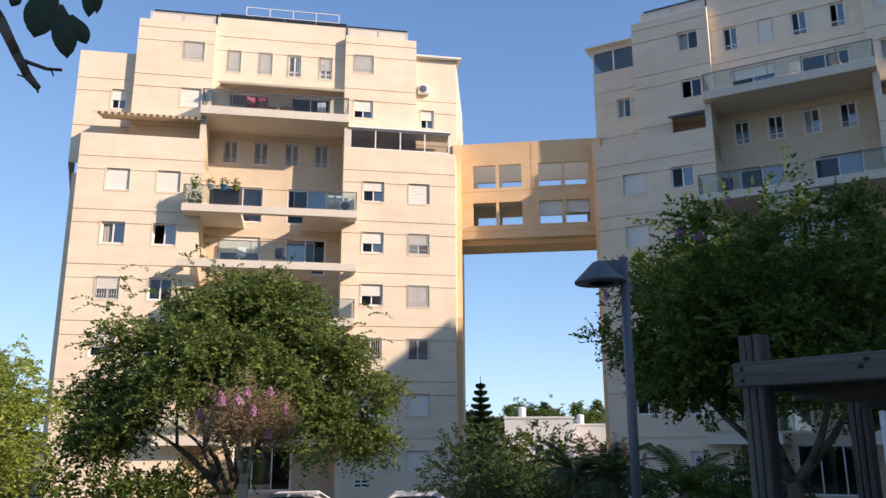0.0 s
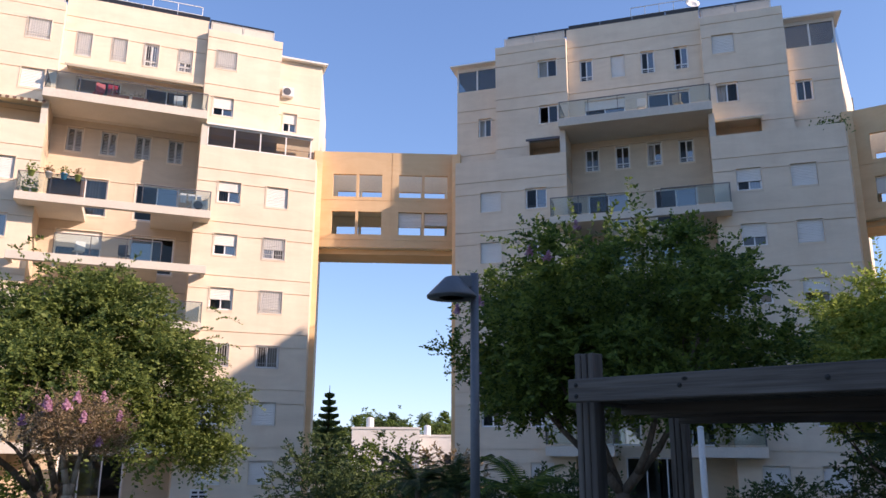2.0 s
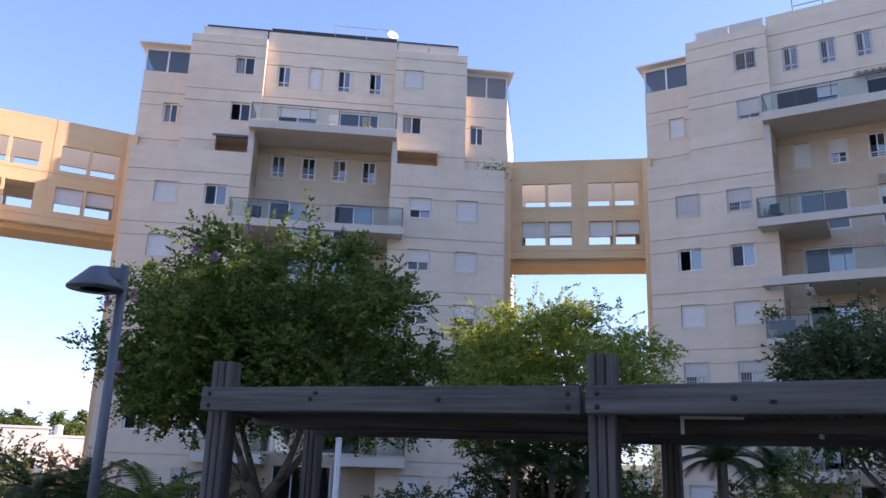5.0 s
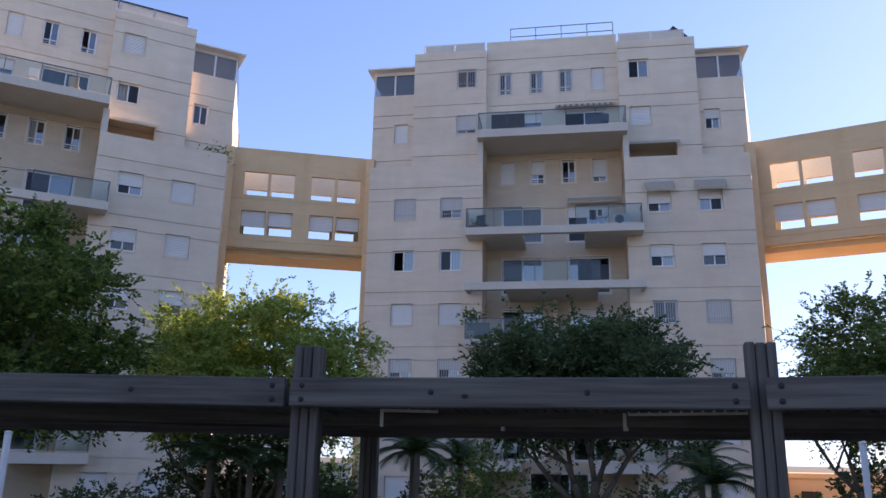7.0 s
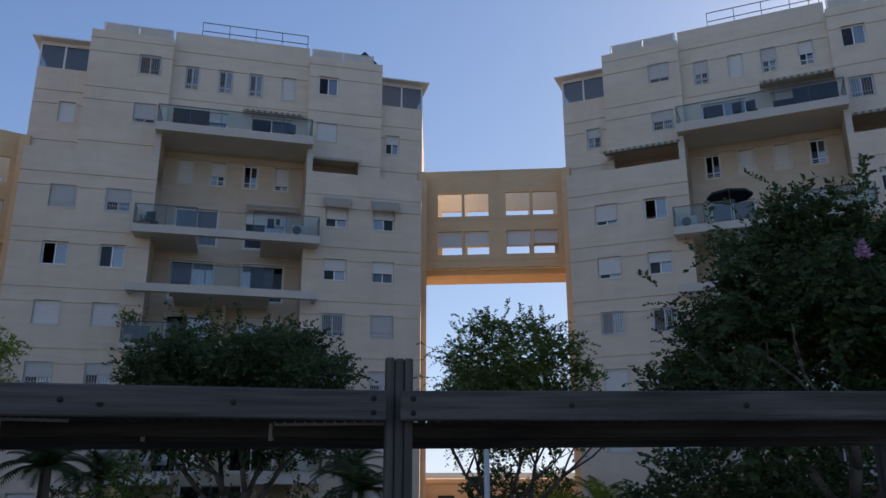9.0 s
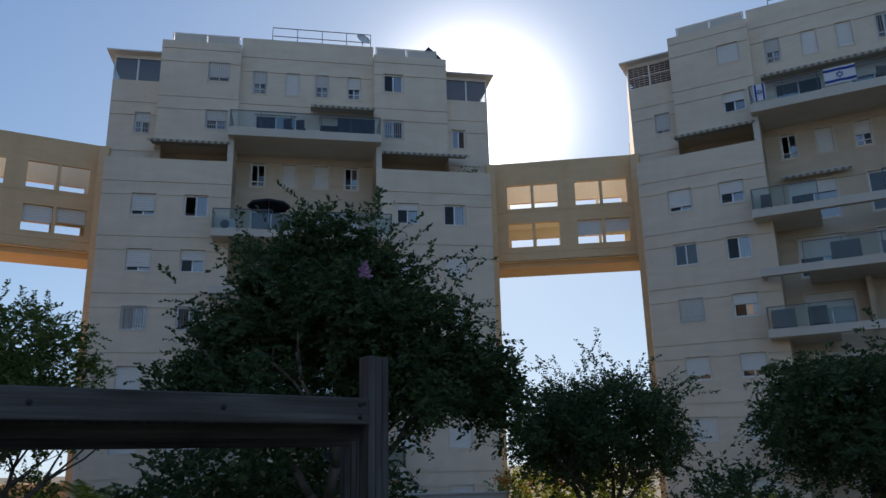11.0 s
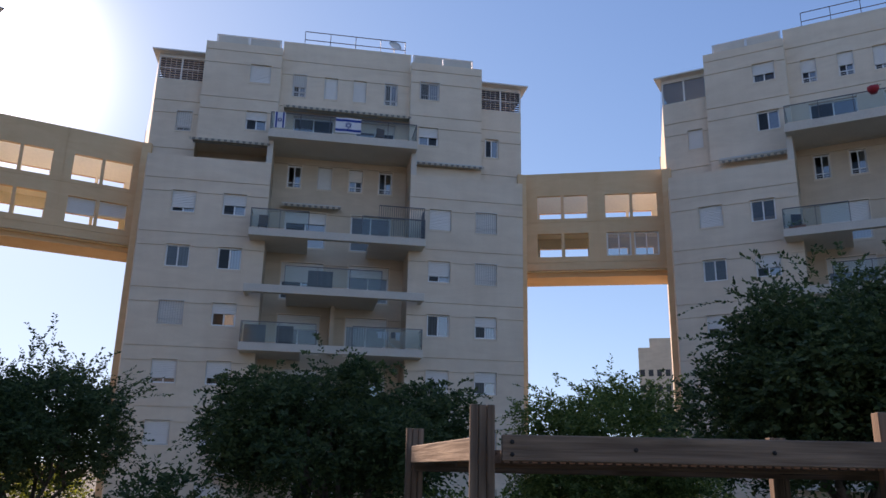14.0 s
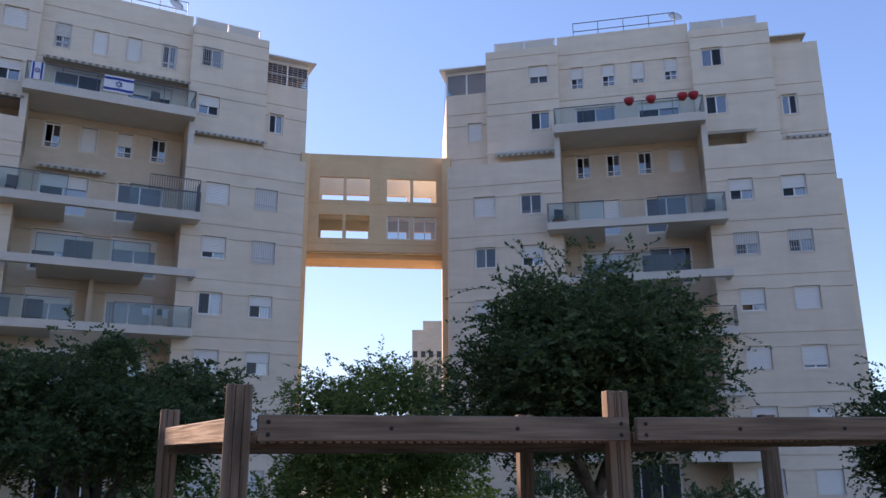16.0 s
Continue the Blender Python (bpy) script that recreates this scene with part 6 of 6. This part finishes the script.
def palm(x, y, top, seed, fronds=26, ln=1.4, mt=LEAF_DARK, label="small palm with arching fronds"):
    """A palm or cycad: arching ribs with rows of narrow leaflets."""
    g = ground_height(x, y)
    rng = random.Random(seed)
    pm = thing("palm", pose(x, y, g), label, "palm", "garden palms")
    h = top - g - ln * 0.45
    tb = Build()
    tb.bar((0, 0, -0.2), (0.05, 0.02, h), 0.11, 9, 0.09)
    part("trunk", tb.mesh("palm trunk", BARK), pm)
    for k in range(fronds):
        a, e = 2.4 * k, rng.uniform(0.25, 1.2)
        b = Build()
        d = Vector((math.cos(a) * math.cos(e), math.sin(a) * math.cos(e), math.sin(e)))
        p = Vector((0.05, 0.02, h))
        n = 22
        for i in range(n):
            d = (d + Vector((0, 0, -0.062))).normalized()
            q = p + d * ln / n
            b.bar(p, q, 0.012, 3)
            s = d.cross(Vector((0, 0, 1))).normalized()
            w = 0.32 * math.sin(math.pi * (i + 1.5) / (n + 2)) + 0.05
            for sg in (-1, 1):
                t = p + s * sg * w + d * 0.12 + Vector((0, 0, -0.05 - 0.1 * w))
                b.quad(p, p + d * 0.06, t)
            p = q
        part("frond", b.mesh("frond", mt), pm)


palm(22.9, 16.6, 2.5, 51)
palm(23.8, 15.2, 2.2, 52)
palm(21.5, 6.0, 1.9, 53)
palm(3.5, 22.0, 1.3, 55, fronds=22, ln=1.4, label="dark cycad with stiff fronds")
palm(4.4, 21.2, 1.2, 56, fronds=22, ln=1.4, label="dark cycad with stiff fronds")
palm(4.6, 15.7, 1.25, 57, fronds=18, ln=1.3, mt=LEAF_MID, label="green cycad with upright fronds")
# sunlight on the fronds is put into their yellow leaf colour
palm(25.0, -0.5, 1.4, 58, mt=YELLOW, label="palm with fronds coloured sunlit yellow")


def norfolk(x, y, top):
    g = ground_height(x, y)
    t = thing("norfolk_pine", pose(x, y, g), "dark Norfolk pine with tiered branches", "tree")
    h = top - g
    part("trunk", Build().bar((0, 0, -0.2), (0, 0, h), 0.16, 8, 0.02).mesh("trunk", BARK), t)
    b = Build()
    rng = random.Random(61)
    for k in range(13):
        z = h * (0.12 + 0.85 * k / 13)
        r = 1.75 * (1 - k / 13.5) + 0.2
        for j in range(9):
            a = 0.698 * j + k * 0.4
            p = Vector((0, 0, z))
            for i in range(5):
                q = p + Vector((math.cos(a), math.sin(a), -0.12 + 0.12 * i)).normalized() * r / 5
                w = 0.36 * (1 - i / 8)
                s = Vector((-math.sin(a), math.cos(a), 0)) * w
                u = Vector((0, 0, w * 0.8))
                b.quad(p - s, q - s * 0.8, q + s * 0.8, p + s)
                b.quad(p - u, q - u * 0.8, q + u * 0.8, p + u)
                p = q
    part("foliage", b.mesh("foliage", LEAF_DARK), t)


norfolk(2.75, 60.2, 6.0)


# ---- far houses and trees ----
def house(x, y, w, d, h, turn, label, tanks=1, paint=HOUSEW):
    hs = thing("house", pose(x, y, -1.8, 0, 0, turn), label, "house", "far houses")
    b = Build()
    holes = []
    n = max(2, int(w / 2.5))
    for k in range(n):
        cx = -w / 2 + w * (k + 0.5) / n
        for fz in range(max(1, int(h / 2.8))):
            holes.append((cx - 0.5, cx + 0.5, fz * 2.8 + 1.0, fz * 2.8 + 2.2))
    wall_mesh(b, -w / 2, w / 2, -0.3, h, -d / 2, holes)
    b.quad((w / 2, -d / 2, -0.3), (w / 2, d / 2, -0.3), (w / 2, d / 2, h), (w / 2, -d / 2, h))
    b.quad((-w / 2, d / 2, -0.3), (-w / 2, -d / 2, -0.3), (-w / 2, -d / 2, h), (-w / 2, d / 2, h))
    b.quad((w / 2, d / 2, -0.3), (-w / 2, d / 2, -0.3), (-w / 2, d / 2, h), (w / 2, d / 2, h))
    part("wall", b.mesh("house wall", paint), hs)
    part("roof", Build().box(-w / 2 - 0.1, w / 2 + 0.1, -d / 2 - 0.1, d / 2 + 0.1, h, h + 0.25).mesh("house roof", paint), hs)
    for a, c, z0, z1 in holes:
        part("window", Build().box(a, c, -d / 2 + 0.15, -d / 2 + 0.2, z0, z1).mesh("window", DARK), hs)
    for k in range(tanks):
        part("water_tank", Build().lathe([(0.5, 0), (0.5, 1.2), (0.2, 1.35)], 12).mesh("tank", WHITEP), hs, (-w * 0.25 + k * w * 0.35, 0, h + 0.25))


house(12.3, 105, 8.5, 9, 5.4, -7, "white flat-roofed house with a water tank", 1)
house(20.5, 112, 6, 8, 4.6, -12, "white flat-roofed house among trees", 1)
house(24.5, 100, 7, 8, 3.7, -12, "low white house among the trees", 1)
house(32.0, 29.5, 3.5, 4, 3.0, -48, "low cream building in the gap between towers", 0, CREAM)
house(52.0, 4.0, 12, 6, 2.9, -85, "low ochre building beyond the courtyard", 0, OCHRE)
fb = thing("far_apartment_block", pose(36.4, -158, -1.8, 0, 0, 193), "distant beige apartment block", "apartment building")
fw = Build()
fh = [(-3.2 + 1.6 * i, -2.3 + 1.6 * i, 3 * r + 1, 3 * r + 2.3) for i in range(4) for r in range(8)]
wall_mesh(fw, -3.4, 3.4, -0.3, 27.6, -4, fh)
fw.box(-3.4, 3.4, -3.6, 4, -0.3, 27.5)
part("wall", fw.mesh("block wall", RECESS), fb)
for a, c, z0, z1 in fh:
    if z0 > 12:
        part("window", Build().box(a, c, -3.75, -3.65, z0, z1).mesh("window", DARK), fb)
part("roof_room", Build().box(-1.2, 3.2, -3.0, 3.0, 27.6, 29.6).mesh("roof room", RECESS), fb)
frng = random.Random(71)
for k in range(36):
    a = radians(frng.uniform(-16, 1)) if k < 30 else radians(frng.uniform(-36, -16))
    d = frng.uniform(130, 190)
    tx, ty = -math.sin(a) * d, math.cos(a) * d
    tp_ = frng.uniform(6.3, 9.3) * d / 160
    tree(tx, ty, tp_, -0.5, frng.uniform(2.5, 4.5), (LEAF_MID, LEAF_DARK, LEAF_GREY)[k % 3], "distant leafy tree on the skyline", 700 + k, 420, 10, 0.5, 1.0, 1.5, 0.2, 0.3, name="far_tree", nlimb=3, nlobe=5, shoots=10)


# ---- parked cars, sign, poles, garden wall ----
def car(m, paint, label):
    c = thing("car", m, label, "car", "parked cars")
    prof = [(-2.1, 0.35), (-2.15, 0.75), (-1.9, 0.95), (-1.35, 1.0), (-0.75, 1.42), (0.75, 1.45), (1.45, 1.0), (2.0, 0.88), (2.1, 0.6), (2.05, 0.35)]
    b = Build()
    n = len(prof)
    for s in (-1, 1):
        b.v += [(x, s * (0.86 if z < 1.05 else 0.68), z) for x, z in prof]
    for i in range(n):
        j = (i + 1) % n
        b.f.append((i, j, n + j, n + i))
    b.f.append(tuple(range(n)))
    b.f.append(tuple(reversed(range(n, 2 * n))))
    part("body", b.mesh("car body", paint, bevel=0.03), c)
    for s in (-1, 1):
        g = Build().quad((-1.15, s * 0.84, 1.03), (1.2, s * 0.84, 1.03), (0.68, s * 0.72, 1.38), (-0.68, s * 0.72, 1.36))
        part("side_window", g.mesh("car glass", DARK), c)
    part("windscreen", Build().quad((1.42, -0.6, 1.05), (1.42, 0.6, 1.05), (0.85, 0.56, 1.40), (0.85, -0.56, 1.40)).mesh("car glass", DARK), c)
    for x in (-1.3, 1.3):
        for s in (-1, 1):
            w = part("wheel", Build().lathe([(0.2, -0.1), (0.31, -0.1), (0.32, 0), (0.31, 0.1), (0.2, 0.1)], 16).mesh("tyre", RUBBER, True), c, pose(x, s * 0.78, 0.32, 90, 0, 0))
            part("rim", Build().lathe([(0.19, -0.105), (0.19, 0.105)], 12).mesh("rim", PALEMET), w)


car(pose(-1.0, 29.6, ground_height(0, 29.6), 0, 0, 2), CARPAINT, "white car parked before the tower")
car(pose(-5.3, 29.5, ground_height(0, 29.6), 0, 0, 4), CARPAINT, "silver white car parked before the tower")
car(pose(12.3, 25.0, ground_height(0, 28), 0, 0, -30), CARDARK, "dark car parked before the tower")
sg = thing("sign", at_tower("A", 4.9, -0.02, 0.25), "small white notice board with two lines of writing", "sign")
part("board", Build().box(0, 0.85, -0.03, 0, 0, 0.55).mesh("sign board", WHITEP, bevel=0.005), sg)
for z, bars in ((0.33, ((0.10, 0.36), (0.46, 0.74))), (0.13, ((0.08, 0.40), (0.48, 0.76)))):
    for x0, x1 in bars:
        part("writing", Build().box(x0, x1, -0.036, -0.0302, z, z + 0.11).mesh("writing", INK), sg)
for x, y, top in ((5.85, 10.85, 1.98), (12.2, 1.5, 2.05)):
    pl = thing("sign_post", pose(x, y, ground_height(x, y)), "thin pale grey metal post", "post", "thin posts")
    part("pole", Build().bar((0, 0, -0.2), (0, 0, top - ground_height(x, y)), 0.045, 10).mesh("pole", PALEMET, True), pl)
    part("cap", Build().lathe([(0.05, 0), (0.05, 0.02), (0.02, 0.035)], 10).mesh("cap", PALEMET), pl, (0, 0, top - ground_height(x, y)))
gw = thing("garden_wall", pose(18.9, -7.2, ground_height(19, -7), 0, 0, -110), "low white garden wall before the tower", "wall")
part("wall", Build().box(-0.2, 2.7, -0.12, 0.12, -0.3, 2.0).mesh("garden wall", WHITEP, bevel=0.01), gw)
part("coping", Build().box(-0.25, 2.75, -0.16, 0.16, 2.0, 2.06).mesh("coping", CONC, bevel=0.01), gw)

# ---- tree beside the camera whose branch hangs in ----
nt_ = thing("tree", pose(-2.7, 2.1, 0), "young tree with a bare twig and broad leaves", "tree")
tk = Build()
tk.bar((0, 0, -0.2), (0.02, 0.01, 1.6), 0.09, 10, 0.075).bar((0.02, 0.01, 1.6), (0.1, -0.02, 2.7), 0.075, 10, 0.05)
tk.bar((0.1, -0.02, 2.7), (0.7, -0.02, 3.25), 0.035, 8, 0.02)
tk.bar((0.1, -0.02, 2.7), (0.0, 0.1, 3.6), 0.045, 8, 0.02)
part("trunk", tk.mesh("trunk", BARK, True), nt_)
def br_p(u, v):
    """A point in the branch's plane, which faces the camera: u to the right, v up."""
    return Vector((1.64 + u * 0.92, 0.13 + u * 0.39, 2.75 + v))
tw = Build()
tw.bar((0.7, -0.02, 3.25), br_p(-0.138, 0.195), 0.02, 8, 0.016)
tw.bar(br_p(-0.138, 0.195), br_p(-0.043, 0.058), 0.016, 9, 0.0145)
tw.bar(br_p(-0.043, 0.058), br_p(0.007, -0.035), 0.0145, 9, 0.0125)
tw.bar(br_p(0.007, -0.035), br_p(0.039, -0.090), 0.0125, 9, 0.0115)
tw.bar(br_p(0.039, -0.090), br_p(0.067, -0.120), 0.0115, 9, 0.008)
tw.bar(br_p(0.024, -0.048), br_p(0.080, -0.061), 0.006, 7, 0.005)
tw.bar(br_p(0.080, -0.061), br_p(0.118, -0.057), 0.005, 7, 0.0042)
tw.bar(br_p(0.091, -0.060), br_p(0.099, -0.079), 0.0025, 7, 0.002)
tw.bar(br_p(0.037, -0.095), br_p(0.013, -0.090), 0.0025, 7, 0.002)
tw.bar(br_p(0.063, -0.113), br_p(0.067, -0.133), 0.006, 7, 0.002)
part("twig", tw.mesh("twig", BARK, True), nt_)
part("stalk", Build().bar((0.7, -0.02, 3.25), br_p(0.077, 0.214), 0.008, 6, 0.004).bar(br_p(0.077, 0.214), br_p(0.091, 0.117), 0.004, 6, 0.003).bar(br_p(0.077, 0.214), br_p(0.172, 0.234), 0.004, 6, 0.003).mesh("stalk", BARK), nt_)
for u, v, ln, ang, fat in ((0.065, 0.190, 0.169, -8, 0.260), (0.096, 0.135, 0.160, 11, 0.205), (0.124, 0.110, 0.093, 30, 0.270), (0.165, 0.239, 0.128, 1, 0.170), (0.181, 0.233, 0.107, 3, 0.140), (-0.005, 0.150, 0.051, -19, 0.300)):
    lb = Build()
    n = 8
    ca, sa = math.sin(radians(ang)), -math.cos(radians(ang))
    prev = None
    for i in range(n + 1):
        t = i / n
        w = fat * ln * math.sin(math.pi * min(1, 0.03 + 0.97 * t ** 1.25)) ** 0.8
        c = (u + ca * ln * t, v + sa * ln * t)
        l, r_ = br_p(c[0] + sa * w, c[1] - ca * w), br_p(c[0] - sa * w, c[1] + ca * w)
        mid = br_p(*c) + Vector((0.004, -0.010, 0)) * math.sin(3 * t)
        if prev:
            lb.quad(prev[0], prev[1], mid, l)
            lb.quad(prev[1], prev[2], r_, mid)
        prev = (l, mid, r_)
    lf = lb.mesh("broad leaf", SHADELEAF)
    lw = bmesh.new()
    lw.from_mesh(lf)
    bmesh.ops.remove_doubles(lw, verts=lw.verts[:], dist=0.0005)
    lw.to_mesh(lf)
    lw.free()
    lf.shade_smooth()
    part("leaf", lf, nt_)

shrub(2.2, 27.0, 0.9, 1.6, LEAF_DARK, "dark shrub in the planted strip", 43, 600, 0.14)
shrub(5.0, 26.0, 0.7, 1.8, LEAF_DARK, "dark shrub in the planted strip", 44, 600, 0.14)
shrub(7.2, 23.0, 0.8, 1.4, LEAF_DARK, "dark shrub in the planted strip", 45, 500, 0.13)
shrub(-9.5, 31.0, 0.6, 1.5, LEAF_MID, "green shrub before the entrance wall", 46, 450, 0.14)
for k, (x, y, tp2, rr, mt2) in enumerate(((20.5, 22.5, 0.9, 1.8, LEAF_DARK), (16.5, 25.0, 0.6, 1.8, LEAF_DARK), (25.5, 17.0, 1.2, 1.7, LEAF_DARK), (27.0, 12.5, 0.8, 1.8, LEAF_DARK), (25.5, 8.5, 1.0, 1.7, LEAF_DARK),
                                     (27.5, 5.0, 0.6, 1.6, LEAF_MID), (27.5, -6.0, 0.9, 1.8, LEAF_DARK), (25.5, -10.0, 0.7, 1.7, LEAF_DARK), (20.0, -21.0, 0.8, 1.8, LEAF_DARK), (15.5, -24.0, 0.7, 1.7, LEAF_DARK),
                                     (12.5, -23.0, 1.1, 1.5, LEAF_MID), (2.0, -27.0, 0.8, 1.8, LEAF_DARK), (-3.0, -27.0, 0.6, 1.8, LEAF_DARK), (20.0, 17.5, 1.0, 1.2, LEAF_DARK))):
    shrub(x, y, tp2, rr, mt2, "dense garden shrub before the tower", 80 + k, 420, 0.15)
palm(19.8, 14.2, 2.6, 59, ln=1.5)
palm(15.1, 17.8, 2.3, 60, ln=1.5)
palm(16.25, 17.45, 2.5, 61, ln=1.6)
palm(17.2, 17.2, 2.2, 62, ln=1.5)
palm(24.2, 7.1, 2.5, 63, ln=1.5)


def drying_rack(m, seed):
    """A folding laundry rack with hung cloths."""
    r = random.Random(seed)
    dr = thing("drying_rack", m, "folding laundry rack hung with pale washing", "laundry rack")
    f = Build()
    for y in (-0.22, 0.22):
        f.bar((-0.7, y, 0.95), (0.7, y, 0.95), 0.012)
        f.bar((-0.5, y, 0), (0.5, -y, 0.95), 0.012).bar((0.5, y, 0), (-0.5, -y, 0.95), 0.012)
    for x in (-0.7, 0.7):
        f.bar((x, -0.22, 0.95), (x, 0.22, 0.95), 0.012)
    part("frame", f.mesh("rack frame", WHITEP), dr)
    x = -0.65
    while x < 0.5:
        w, h = r.uniform(0.2, 0.38), r.uniform(0.3, 0.6)
        c = Build()
        n = 6
        for k in range(n):
            a, e = x + w * k / n, x + w * (k + 1) / n
            ya, ye = -0.235 - 0.02 * math.sin(2.3 * k), -0.235 - 0.02 * math.sin(2.3 * (k + 1))
            c.quad((a, ya, 0.96 - h), (e, ye, 0.96 - h), (e, -0.235, 0.96), (a, -0.235, 0.96))
        part("cloth", c.mesh("hung cloth", r.choice((CLOTHW, CLOTHW, AWNING, NAVY))), dr)
        x += w + r.uniform(0.03, 0.12)


shrub(-12.6, 24.6, 1.3, 1.7, LEAF_MID, "green shrub at the foot of the tower", 142, 600, 0.15)
shrub(-9.6, 25.2, 0.7, 1.5, LEAF_MID, "green shrub at the foot of the tower", 143, 520, 0.15)
shrub(16.1, -2.3, 2.2, 1.6, LEAF_DARK, "dense dark shrub under the trees", 144, 620, 0.15)
shrub(15.6, -4.4, 2.1, 1.6, LEAF_DARK, "dense dark shrub under the trees", 145, 620, 0.15)
shrub(18.6, 21.6, 2.4, 1.9, LEAF_DARK, "dense dark shrub under the trees", 140, 700, 0.16)
shrub(20.6, 20.6, 2.2, 1.7, LEAF_DARK, "dense dark shrub under the trees", 141, 600, 0.16)
drying_rack(at_tower("A", 3.75, -0.55, 15.27), 5)
drying_rack(at_tower("C", 2.6, -0.45, 15.27), 6)
drying_rack(at_tower("E", 3.0, -0.45, 9.17), 7)

for k, (x, y, tp2, rr) in enumerate(((33.0, 3.6, 1.9, 1.5), (35.0, 1.4, 1.7, 1.3), (31.0, 1.0, 0.9, 1.2))):
    shrub(x, y, tp2, rr, (LEAF_DARK, LEAF_MID, YELLOW)[k], "bushy shrub in the gap between towers", 120 + k, 520, 0.16)
